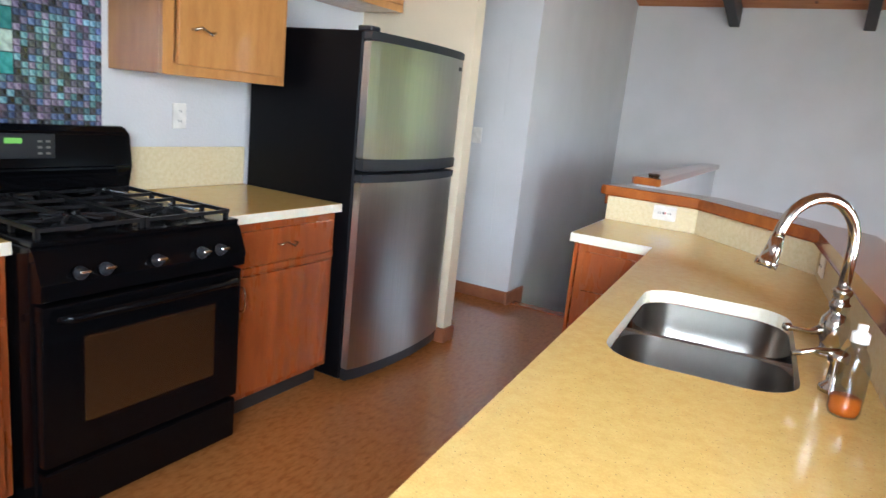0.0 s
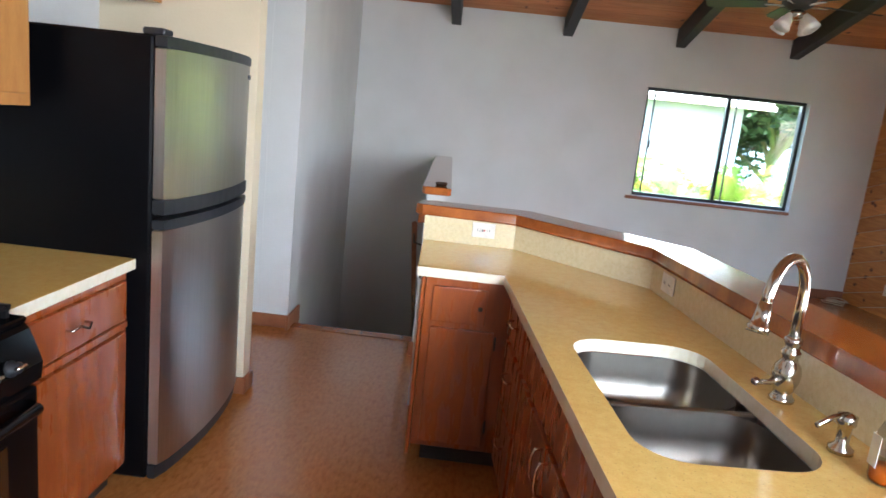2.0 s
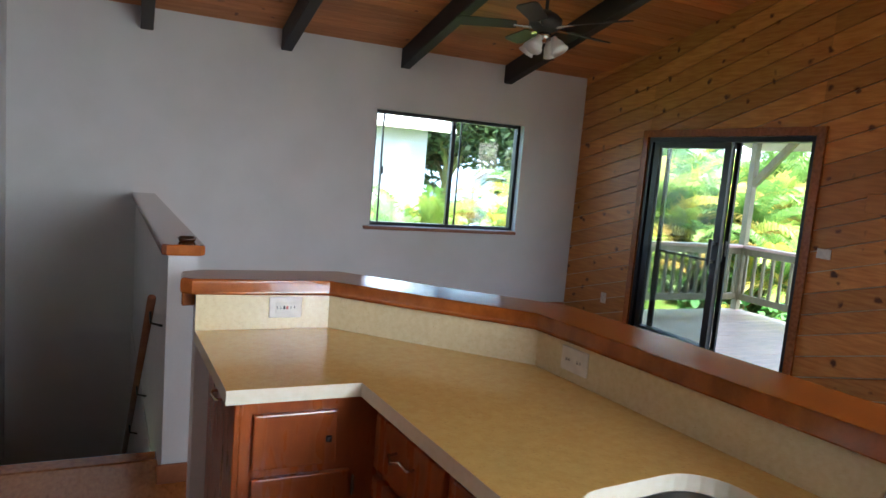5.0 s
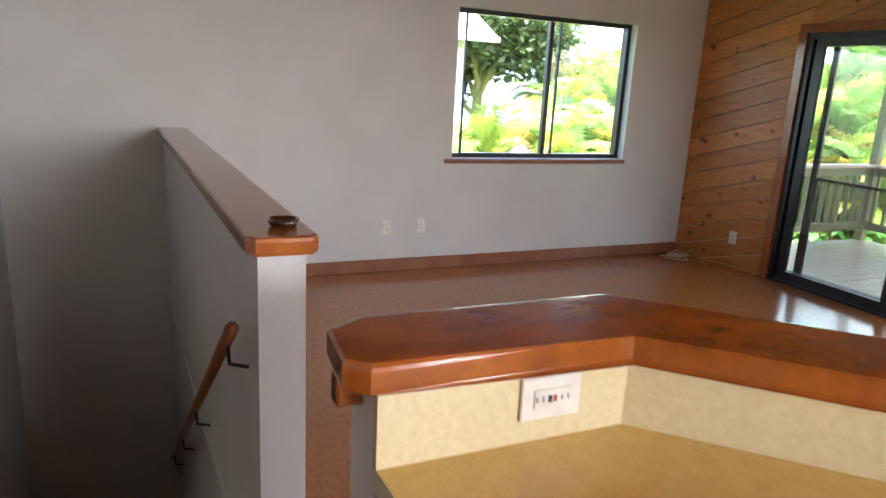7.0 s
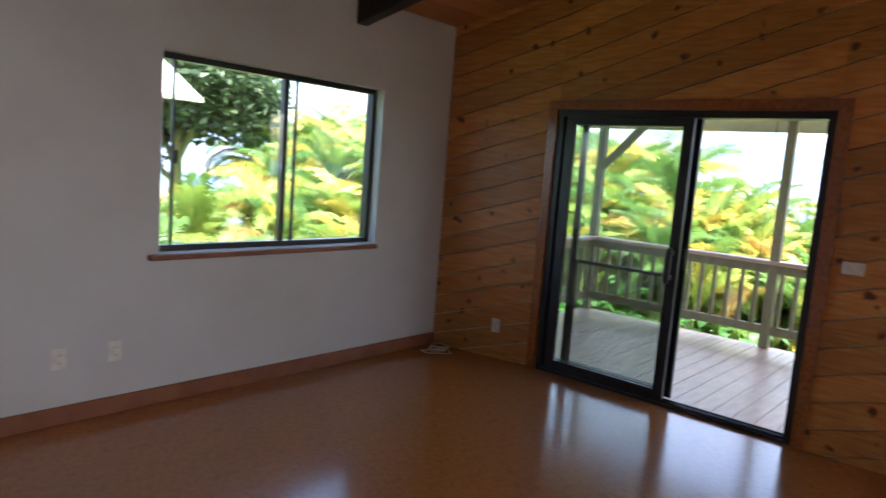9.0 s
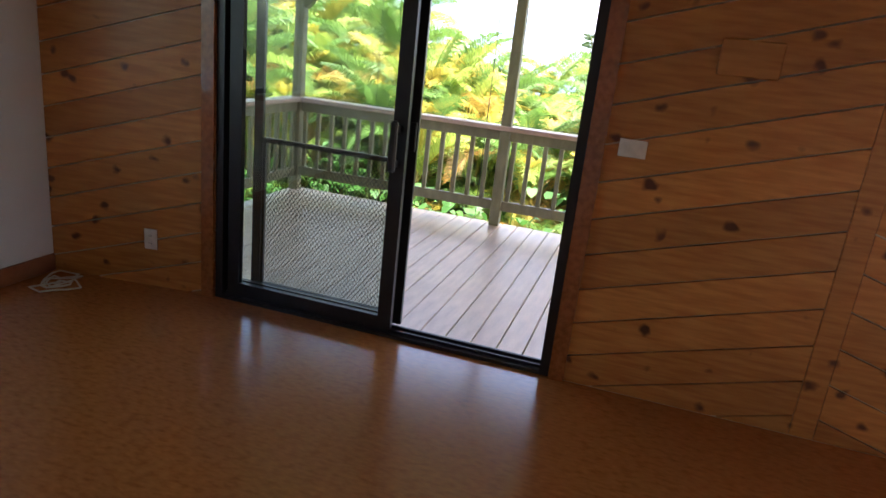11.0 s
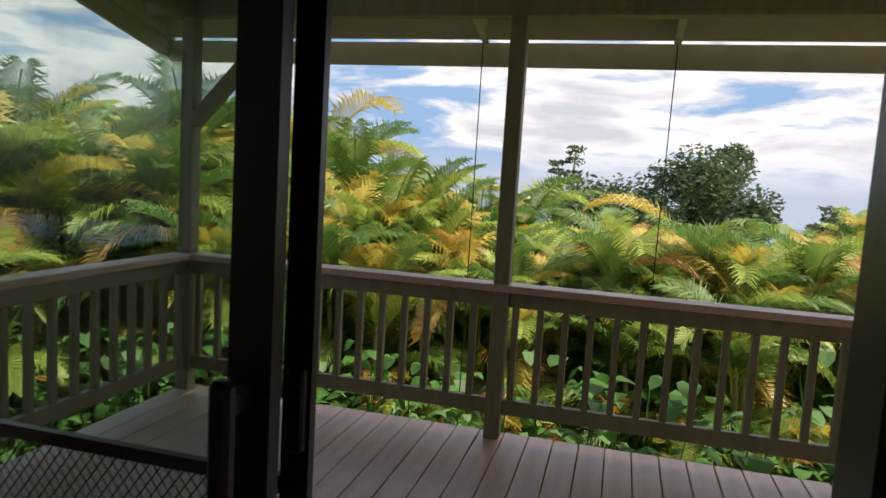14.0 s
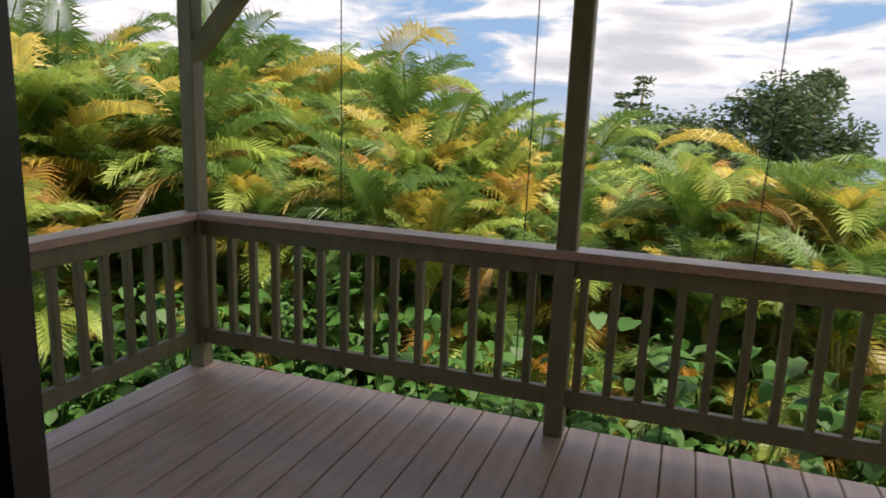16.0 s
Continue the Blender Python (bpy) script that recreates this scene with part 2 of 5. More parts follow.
def tube(bm, pts, r, n=8, caps=True):
    """A round bar along points; r is one radius or one for each point."""
    pts = [Vector(p) for p in pts]
    rs = r if isinstance(r, (list, tuple)) else [r] * len(pts)
    rings, side = [], None
    for i, p in enumerate(pts):
        d = (pts[min(i + 1, len(pts) - 1)] - pts[max(i - 1, 0)]).normalized()
        if side is None:
            side = d.orthogonal().normalized()
        side = (side - d * side.dot(d)).normalized()
        up = d.cross(side)
        rings.append([bm.verts.new(p + rs[i] * (math.cos(a) * side + math.sin(a) * up)) for a in (2 * math.pi * k / n for k in range(n))])
    for a, b in zip(rings, rings[1:]):
        for k in range(n):
            bm.faces.new((a[k], a[(k + 1) % n], b[(k + 1) % n], b[k]))
    if caps:
        bm.faces.new(rings[0][::-1])
        bm.faces.new(rings[-1])
    return bm


def lathe(bm, at, profile, n=20):
    """A turned shape: profile of (radius, height) about the upright axis at 'at'."""
    rings = [[bm.verts.new((at[0] + max(r, 1e-4) * math.cos(2 * math.pi * k / n), at[1] + max(r, 1e-4) * math.sin(2 * math.pi * k / n), at[2] + h)) for k in range(n)] for r, h in profile]
    for a, b in zip(rings, rings[1:]):
        for k in range(n):
            bm.faces.new((a[k], a[(k + 1) % n], b[(k + 1) % n], b[k]))
    bm.faces.new(rings[0][::-1])
    bm.faces.new(rings[-1])
    return bm


def rounded(x0, x1, y0, y1, r, n=6):
    pts = []
    for cx, cy, a0 in ((x1 - r, y1 - r, 0), (x0 + r, y1 - r, 90), (x0 + r, y0 + r, 180), (x1 - r, y0 + r, 270)):
        pts += [(cx + r * math.cos(radians(a0 + 90 * k / n)), cy + r * math.sin(radians(a0 + 90 * k / n))) for k in range(n + 1)]
    return pts


def offset(line, d):
    """An open line of x, y points shifted sideways by d (to its left)."""
    out = []
    for i, p in enumerate(line):
        a = Vector(line[max(i - 1, 0)])
        b = Vector(line[i])
        c = Vector(line[min(i + 1, len(line) - 1)])
        ns = [Vector((-(q - p_).y, (q - p_).x)).normalized() for p_, q in ((a, b), (b, c)) if (q - p_).length > 0]
        n = sum(ns, Vector((0, 0))) / len(ns)
        n = n / max(n.length_squared, .2)
        out.append((b.x + n.x * d, b.y + n.y * d))
    return out


def band(bm, line, d0, d1, z0, z1, bevel=0.0, seg=2):
    return prism(bm, offset(line, d0) + offset(line, d1)[::-1], z0, z1, bevel, seg)

# ---- large structure ----
def roof_z(y):
    return 2.66 + .235 * (8.1 - y) if y > .2 else 2.66 + .235 * 7.9 - .235 * (.2 - y)


WX, NY, EX, SY = -1.47, 8.1, 4.70, SOUTH
bx("floor", (WX - 2.2, EX, SY, 5.14, -.12, 0), M["cork"], bevel=0)
tagged(bpy.data.objects["floor"], "glossy brown cork floor with darker flecks", "floor", kind="structure")
bx("floor_living", (.10, EX, 5.14, NY, -.12, 0), M["cork"], bevel=0)
tagged(bpy.data.objects["floor_living"], "glossy brown cork floor of the living room", "floor", kind="structure")


def gable(bm, pts_yz, x0, x1):
    """An upright outline in y, z drawn out along x."""
    lo, hi = [bm.verts.new((x0, y, z)) for y, z in pts_yz], [bm.verts.new((x1, y, z)) for y, z in pts_yz]
    n = len(pts_yz)
    bm.faces.new(lo)
    bm.faces.new(hi[::-1])
    for i in range(n):
        bm.faces.new((lo[i], hi[i], hi[(i + 1) % n], lo[(i + 1) % n]))
    return bm


def wall(name, bm, material, label):
    return tagged(part(name, bm, material), label, "wall", kind="structure")


# far wall with its window opening
WIN = (2.11, 3.80, .90, 2.055)
bm = bmesh.new()
for d in ((-1.1, WIN[0], NY, NY + .16, -2.9, 2.9), (WIN[1], EX + .14, NY, NY + .16, -.12, 2.9), (WIN[0], WIN[1], NY, NY + .16, -.12, WIN[2]), (WIN[0], WIN[1], NY, NY + .16, WIN[3], 2.9)):
    box(bm, *d)
wall("wall_north", bm, M["wall"], "smooth off-white painted wall with a sliding window")
# sea-side wall, boarded on the inside
DOOR = (5.27, 7.13, 2.01)
DOOR2 = (.80, 2.70, 2.01)
TURN = .15      # the wall beyond the door turns slightly inwards


def east_x(y):
    return EX - TURN * max(0.0, y - DOOR[1])


bm = bmesh.new()
prism(bm, [(EX + .02, DOOR[1]), (EX + .14, DOOR[1]), (EX + .14, NY), (east_x(NY) + .02, NY)], -.12, roof_z(NY))
gable(bm, [(DOOR[1], roof_z(NY)), (NY, roof_z(NY)), (DOOR[1], roof_z(DOOR[1]))], EX + .02, EX + .14)
gable(bm, [(DOOR[0], DOOR[2]), (DOOR[1], DOOR[2]), (DOOR[1], roof_z(DOOR[1])), (DOOR[0], roof_z(DOOR[0]))], EX + .02, EX + .14)
gable(bm, [(DOOR2[1], -.12), (DOOR[0], -.12), (DOOR[0], roof_z(DOOR[0])), (DOOR2[1], roof_z(DOOR2[1]))], EX + .02, EX + .14)
gable(bm, [(DOOR2[0], DOOR2[2]), (DOOR2[1], DOOR2[2]), (DOOR2[1], roof_z(DOOR2[1])), (DOOR2[0], roof_z(DOOR2[0]))], EX + .02, EX + .14)
gable(bm, [(SY, -.12), (DOOR2[0], -.12), (DOOR2[0], roof_z(DOOR2[0])), (.2, roof_z(.2)), (SY, roof_z(SY))], EX + .02, EX + .14)
wall("wall_east", bm, M["eave"], "boarded wall with a sliding glass door to the deck")
# kitchen wall, south wall
bm = bmesh.new()
gable(bm, [(SY, -.12), (4.0, -.12), (4.0, roof_z(4.0)), (.2, roof_z(.2)), (SY, roof_z(SY))], WX - .12, WX)
wall("wall_west", bm, M["wall"], "pale painted kitchen wall behind the cabinets")
# unseen south wall; its opening is added for the fill lamp
bm = bmesh.new()
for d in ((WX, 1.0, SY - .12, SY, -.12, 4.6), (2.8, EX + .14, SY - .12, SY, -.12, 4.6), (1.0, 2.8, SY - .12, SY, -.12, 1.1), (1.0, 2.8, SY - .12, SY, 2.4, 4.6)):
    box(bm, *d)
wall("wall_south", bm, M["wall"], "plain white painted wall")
# stub wall beside the fridge, hallway walls, stair wall
bm = gable(bmesh.new(), [(4.0, -.12), (4.1, -.12), (4.1, roof_z(4.1)), (4.0, roof_z(4.0))], WX - 2.2, -.695)
wall("wall_stub", bm, M["cream_wall"], "cream painted end wall beside the fridge")
bm = gable(bmesh.new(), [(4.1, 2.56), (5.09, 2.56), (5.09, roof_z(5.09)), (4.1, roof_z(4.1))], -.97, -.771)
wall("wall_over_hall", bm, M["wall"], "white painted wall above the hall opening")
bm = box(bmesh.new(), WX - 2.2, -.971, 5.09, 5.21, -.12, 2.56)
wall("wall_hall", bm, M["wall"], "white painted hall wall with a light switch")
bm = box(bmesh.new(), WX - 2.32, WX - 2.2, 4.1, 5.21, -.12, 2.56)
wall("wall_hall_end", bm, M["wall"], "white painted wall at the end of the hall")
bm = prism(bmesh.new(), [(-.77, 5.09), (-.97, NY - .001), (-1.12, NY - .001), (-.97, 5.09)], -2.9, 3.36)
wall("wall_stair", bm, M["wall"], "white painted wall along the stairwell")
tagged(bx("ceiling_hall", (WX - 2.2, -.97, 4.1, 5.09, 2.56, 2.6), M["wall"], bevel=0), "flat white ceiling of the hall", "ceiling", kind="structure")
# stairwell floor and steps down
bm = prism(bmesh.new(), [(.095, 5.14), (.215, 5.14), (.095, NY - .001), (-.025, NY - .001)], -2.9, -.121)
wall("wall_stair_lower", bm, M["wall"], "white painted wall below the stair half wall")
bm = box(bmesh.new(), -.85, .06, 5.14, 5.20, -2.9, -.19)
wall("wall_under_landing", bm, M["wall"], "white wall under the top of the stair")
stair = thing("staircase", (-.4, 5.2, -1.4), "carpet-free wooden stair going down beside the half wall", "staircase", kind="structure")
for i in range(11):
    bx("step", (-.845, .02, 5.20 + .26 * i, 5.47 + .26 * i, -.185 * (i + 1) - .19, -.185 * (i + 1)), M["skirting"], stair, .006)
bx("stair_nosing", (-.835, .10, 5.10, 5.205, -.034, .006), M["koa"], None, .006)
tagged(bpy.data.objects["stair_nosing"], "varnished wooden nosing at the head of the stair", "trim", kind="structure")

# ceiling boards in one mesh, with a deck above
bm = bmesh.new()
y = NY - .001
while y > SY:
    y1 = y - .128
    for xa, xb in ((-.96 if y1 > 4.1 else WX, EX + .02),):
        z0, z1 = roof_z(y), roof_z(y1 + .005)
        a = [bm.verts.new(p) for p in ((xa, y, z0), (xb, y, z0), (xb, y1 + .005, z1), (xa, y1 + .005, z1))]
        c = [bm.verts.new((v.co.x, v.co.y, v.co.z + .02)) for v in a]
        bm.faces.new(a), bm.faces.new(c)
        for k in range(4):
            bm.faces.new((a[k], a[(k + 1) % 4], c[(k + 1) % 4], c[k]))
    y = y1
tagged(part("ceiling", bm, M["pine_ceiling"]), "sloping ceiling of knotty varnished pine boards", "ceiling", kind="structure")
bm = bmesh.new()
for ya, yb in ((NY + .5, .2), (.2, SY - .3)):
    za, zb = roof_z(ya) + .03, roof_z(yb) + .03
    vs = [bm.verts.new((x, y_, z + h)) for h in (0, .08) for x, y_, z in ((-4, ya, za), (EX + .3, ya, za), (EX + .3, yb, zb), (-4, yb, zb))]
    for q in ((0, 1, 2, 3), (7, 6, 5, 4), (0, 4, 5, 1), (1, 5, 6, 2), (2, 6, 7, 3), (3, 7, 4, 0)):
        bm.faces.new([vs[i] for i in q])
tagged(part("roof", bm, M["roof"]), "metal house roof", "roof", kind="structure")
for i in range(5):
    x = .03 + 1.17 * i
    if x > EX - .2:
        break
    bm = bmesh.new()
    ya, yb = NY - .002, .2
    vs = [bm.verts.new((x + dx, y_, roof_z(y_) + dz)) for y_ in (ya, yb) for dx, dz in ((-.05, -.002), (.05, -.002), (.05, -.19), (-.05, -.19))]
    for q in ((0, 1, 2, 3), (7, 6, 5, 4), (0, 4, 5, 1), (1, 5, 6, 2), (2, 6, 7, 3), (3, 7, 4, 0)):
        bm.faces.new([vs[k] for k in q])
    bmesh.ops.bevel(bm, geom=bm.edges[:], offset=.006, segments=1, affect='EDGES')
    tagged(part("ceiling_beam", bm, M["beam"]), "dark stained timber beam under the pine ceiling", "beam", "ceiling beams", "structure")

# skirting boards
def skirting(x0, x1, y0, y1, h=.09):
    tagged(bx("baseboard", (x0, x1, y0, y1, .001, h), M["skirting"], None, .004), "reddish wooden skirting board", "baseboard", kind="structure")


skirting(.19, east_x(NY) - .001, NY - .018, NY - .001, .10)
skirting(-.80, -.677, 3.98, 3.999)
skirting(-.694, -.677, 4.0, 4.11)
skirting(-2.6, -.772, 5.072, 5.089)
bx("stair_skirt", (-.769, -.751, 5.03, 5.35, -.25, .1), M["skirting"], None, .01)
tagged(bpy.data.objects["stair_skirt"], "wooden skirt board at the stair head", "trim", kind="structure")
skirting(.09, .25, 4.84, 4.858)

# half wall beside the stair with its wooden cap
bm = prism(bmesh.new(), [(.11, 4.86), (.23, 4.86), (.105, NY - .001), (-.015, NY - .001)], -.119, 1.05)
wall("half_wall_stair", bm, M["wall"], "white half wall beside the stairwell")
cap = prism(bmesh.new(), [(.08, 4.85), (.10, 4.82), (.24, 4.82), (.26, 4.85), (.135, NY - .003), (-.05, NY - .003)], 1.051, 1.10, .012)
tagged(part("half_wall_cap", cap, M["cap"]), "varnished reddish wooden cap on the half wall", "trim", kind="structure")

# window of the far wall
x0, x1, z0, z1 = WIN
win = thing("window_1", (x0, NY, z0), "black aluminium sliding window in the white wall", "window", kind="structure")
f = .035
boxes("window_frame", [(x0, x0 + f, NY + .08, NY + .15, z0, z1), (x1 - f, x1, NY + .08, NY + .15, z0, z1), (x0 + f, x1 - f, NY + .08, NY + .15, z1 - f, z1), (x0 + f, x1 - f, NY + .08, NY + .15, z0, z0 + f)], M["alu"], win)
mx_ = x0 + .53 * (x1 - x0)
bx("meeting_stile", (mx_ - .02, mx_ + .02, NY + .09, NY + .14, z0 + f, z1 - f), M["alu"], win)
bx("sash_stile", (mx_ + .075, mx_ + .09, NY + .085, NY + .11, z0 + f, z1 - f), M["alu"], win)
bx("sash_stile", (x0 + .10, x0 + .115, NY + .075, NY + .1, z0 + f, z1 - f), M["alu"], win)
for a, b_, yy in ((x0 + f, mx_, .09), (mx_, x1 - f, .105)):
    p = bx("pane", (a, b_, NY + yy, NY + yy + .005, z0 + f, z1 - f), M["glass"], win, 0)
    p.visible_shadow = False
bx("latch", (x0 + .10, x0 + .125, NY + .05, NY + .07, 1.42, 1.5), M["alu"], win)
bx("window_sill", (x0 - .07, x1 - .01, NY - .05, NY - .001, z0 - .035, z0 - .002), M["skirting"], win, .006)

# sliding door to the deck
y0, y1, zt = DOOR
door = thing("door_1", (EX, y0, 0), "black aluminium sliding glass door, half open, with a mesh guard", "sliding door", kind="structure")
f = .045
boxes("door_frame", [(EX + .0, EX + .13, y0, y0 + f, 0, zt), (EX, EX + .13, y1 - f, y1, 0, zt), (EX, EX + .13, y0 + f, y1 - f, zt - f, zt)], M["alu"], door)
boxes("sill_track", [(EX, EX + .13, y0 + f, y1 - f, -.02, .02), (EX + .03, EX + .037, y0 + f, y1 - f, .02, .035), (EX + .085, EX + .092, y0 + f, y1 - f, .02, .035)], M["alu"], door)
tagged(boxes("door_trim", [(EX - .022, EX - .001, y0 - .075, y0 - .002, 0, zt + .07), (EX - .022, EX - .001, y1 + .002, y1 + .075, 0, zt + .07), (EX - .022, EX - .001, y0 - .002, y1 + .002, zt + .002, zt + .07)], M["koa"], door), "varnished wooden casing")
ym = 6.03


def panel(name, xa, xb, ya, yb, stile, parent):
    fr = boxes(name, [(xa, xb, ya, ya + stile, .04, zt - f), (xa, xb, yb - stile, yb, .04, zt - f), (xa, xb, ya + stile, yb - stile, zt - f - .055, zt - f), (xa, xb, ya + stile, yb - stile, .04, .10)], M["alu"], parent)
    return fr


fixed = panel("fixed_panel", EX + .068, EX + .098, 6.125, y1 - f, .055, door)
p = bx("pane", (EX + .08, EX + .085, 6.18, y1 - f - .05, .1, zt - f - .055), M["glass"], fixed, 0)
p.visible_shadow = False
slide = panel("sliding_panel", EX + .018, EX + .05, 6.10, y1 - f - .02, .072, door)
p = bx("pane", (EX + .032, EX + .037, 6.17, y1 - f - .07, .1, zt - f - .055), M["glass"], slide, 0)
p.visible_shadow = False
bm = box(bmesh.new(), EX - .055, EX - .025, 6.125, 6.16, .86, 1.10, .008)
box(bm, EX - .03, EX + .018, 6.13, 6.155, .88, .91)
box(bm, EX - .03, EX + .018, 6.13, 6.155, 1.045, 1.075)
part("pull_handle", bm, M["alu"], slide)
screen = panel("screen_panel", EX + .104, EX + .124, 6.075, 6.975, .05, door)
bx("screen_latch", (EX + .085, EX + .104, 6.08, 6.11, .95, 1.09), M["alu"], screen, .004)
guard = boxes("guard_frame", [(EX + .106, EX + .122, 6.125, 6.925, .875, .90), (EX + .106, EX + .122, 6.905, 6.92, .1, .875)], M["alu"], screen)
bm = bmesh.new()
pitch = .023
ya, yb, za, zb = 6.125, 6.905, .10, .875
# expanded-metal diamonds: two families of thin strips
k = -60
span = zb - za
steep = 1.35
while k < 110:
    for s in (1, -1):
        c0 = ya + k * pitch
        # the line y = c0 + s * (z - za) / steep, cut to the opening
        pts = []
        t0, t1 = 0.0, span
        lo, hi = ((ya - c0) * s * steep, (yb - c0) * s * steep)
        if lo > hi:
            lo, hi = hi, lo
        t0, t1 = max(t0, lo), min(t1, hi)
        if t1 - t0 > .01:
            p0, p1 = (c0 + s * t0 / steep, za + t0), (c0 + s * t1 / steep, za + t1)
            w, x_ = .0017, EX + .113 + s * .001
            vs = [bm.verts.new((x_, p0[0] - w, p0[1])), bm.verts.new((x_, p0[0] + w, p0[1])), bm.verts.new((x_, p1[0] + w, p1[1])), bm.verts.new((x_, p1[0] - w, p1[1]))]
            bm.faces.new(vs)
    k += 1
part("guard_mesh", bm, M["alu"], screen, "diamond mesh pet guard")

# second glass door, further along the sea-side wall
y0, y1, zt = DOOR2
w_ = thing("door_2", (EX, y0, 0), "black aluminium glass door to the deck beside the kitchen", "glass door", kind="structure")
boxes("door_frame", [(EX + .02, EX + .13, y0, y0 + f, 0, zt), (EX + .02, EX + .13, y1 - f, y1, 0, zt), (EX + .02, EX + .13, y0 + f, y1 - f, zt - f, zt), (EX + .02, EX + .13, y0 + f, y1 - f, -.02, .03)], M["alu"], w_)
bx("meeting_stile", (EX + .06, EX + .1, (y0 + y1) / 2 - .03, (y0 + y1) / 2 + .03, .03, zt - f), M["alu"], w_)
p = bx("pane", (EX + .08, EX + .085, y0 + f, y1 - f, .03, zt - f), M["glass"], w_, 0)
p.visible_shadow = False

# unseen window added behind the kitchen, around the south fill lamp
w_ = thing("fill_window", (1.0, SY, 1.1), "unseen black aluminium window, added as the opening for the south fill lamp", "window", kind="structure")
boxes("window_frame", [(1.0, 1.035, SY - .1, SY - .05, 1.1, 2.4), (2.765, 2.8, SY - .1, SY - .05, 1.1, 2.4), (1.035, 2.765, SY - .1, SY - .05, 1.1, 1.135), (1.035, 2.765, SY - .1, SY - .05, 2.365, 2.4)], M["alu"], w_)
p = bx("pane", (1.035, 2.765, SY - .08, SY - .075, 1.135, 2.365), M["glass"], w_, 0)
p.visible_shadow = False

# ---- kitchen ----
def pull(at, axis, parent, size=.1):
    """A bent nickel bow handle; axis 'y' or 'x' or 'z' gives its length, and it stands out along the free side."""
    x, y, z, ox, oy = at
    h = size / 2
    along = {"x": Vector((1, 0, 0)), "y": Vector((0, 1, 0)), "z": Vector((0, 0, 1))}[axis]
    out = Vector((ox, oy, 0))
    c = Vector((x, y, z))
    wave = Vector((0, 0, .012)) if axis != "z" else Vector((0, 0, 0))
    pts = [c - along * h, c - along * h + out * .022, c - along * h * .5 + out * .03 + wave, c + along * h * .5 + out * .03 - wave, c + along * h + out * .022, c + along * h]
    return part("handle", tube(bmesh.new(), pts, .0045, 6), M["chrome"], parent, "bent nickel handle", True)


def front(name, parent, side, a0, a1, z0, z1, plane, material, handle=None, frame_w=.0):
    """A drawer or door front on a plane: side 'x+' , 'x-', 'y-' gives the way it faces."""
    t = .019
    if side == "x+":
        d = (plane, plane + t, a0, a1, z0, z1)
    elif side == "x-":
        d = (plane - t, plane, a0, a1, z0, z1)
    else:
        d = (a0, a1, plane - t, plane, z0, z1)
    ob = bx(name, d, material, parent, .005, seg=2)
    if handle:
        ax, a, z = handle
        at = {"x+": (plane + t, a, z, 1, 0), "x-": (plane - t, a, z, -1, 0), "y-": (a, plane - t, z, 0, -1)}[side]
        pull(at, ax, ob)
    return ob


# base cabinets along the wall
def base_cabinet(y0, y1, label, split=True):
    c = thing("base_cabinet", (WX, y0, 0), label, "cabinet", "wall base cabinets")
    bx("body", (WX + .005, -.828, y0, y1, .10, .868), M["cabinet"], c)
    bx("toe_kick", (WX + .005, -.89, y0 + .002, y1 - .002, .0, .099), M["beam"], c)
    front("drawer", c, "x+", y0 + .03, y1 - .03, .69, .835, -.828, M["cabinet"], ("y", (y0 + y1) / 2, .765))
    bx("rail", (-.828, -.815, y0 + .01, y1 - .01, .655, .68), M["cabinet"], c)
    front("door", c, "x+", y0 + .03, y1 - .03, .13, .645, -.828, M["cabinet"], ("z", y0 + .09, .56))


base_cabinet(2.375, 3.06, "reddish cherry base cabinet between stove and fridge")
base_cabinet(.8, 1.59, "reddish cherry base cabinet beside the stove")
for ya, yb in ((2.37, 3.075), (.8, 1.595)):
    w = thing("worktop", (WX, ya, .87), "pale yellow speckled quartz worktop against the wall", "worktop")
    bx("slab", (WX + .002, -.80, ya, yb, .87, .91), [M["counter"]], w, .004, seg=2)
    bx("upstand", (WX + .002, WX + .02, ya + .02, yb - .005, .911, 1.10), M["splash"], w, .002)

# upper cabinets
def upper_cabinet(y0, y1, z0, z1, xf, label):
    c = thing("wall_cabinet", (WX, y0, z0), label, "cabinet", "wall cabinets")
    bx("body", (WX + .003, xf - .02, y0, y1, z0, z1), M["oak"], c)
    boxes("face_frame", [(xf - .02, xf, y0, y0 + .05, z0, z1), (xf - .02, xf, y1 - .05, y1, z0, z1), (xf - .02, xf, y0 + .05, y1 - .05, z0, z0 + .05)], M["oak"], c)
    front("door", c, "x+", y0 + .06, y1 - .03, z0 + .04, z1 - .03, xf, M["oak"], ("y", y0 + .17, z0 + .18))


upper_cabinet(2.33, 2.99, 1.42, 2.25, -1.13, "honey-coloured wooden wall cabinet with a nickel handle")
upper_cabinet(3.02, 3.92, 1.90, 2.25, -1.13, "honey-coloured wooden cabinet above the fridge")
hood = thing("range_hood", (WX, 1.6, 1.74), "slim black range hood above the stove", "range hood")
bx("body", (WX + .003, -1.0, 1.58, 2.32, 1.745, 1.82), M["black"], hood, .01)
bx("steel_edge", (-1.0, -.99, 1.58, 2.32, 1.745, 1.78), M["steel"], hood)
upper_cabinet(1.57, 2.322, 1.83, 2.25, -1.13, "honey-coloured wooden cabinet above the range hood")

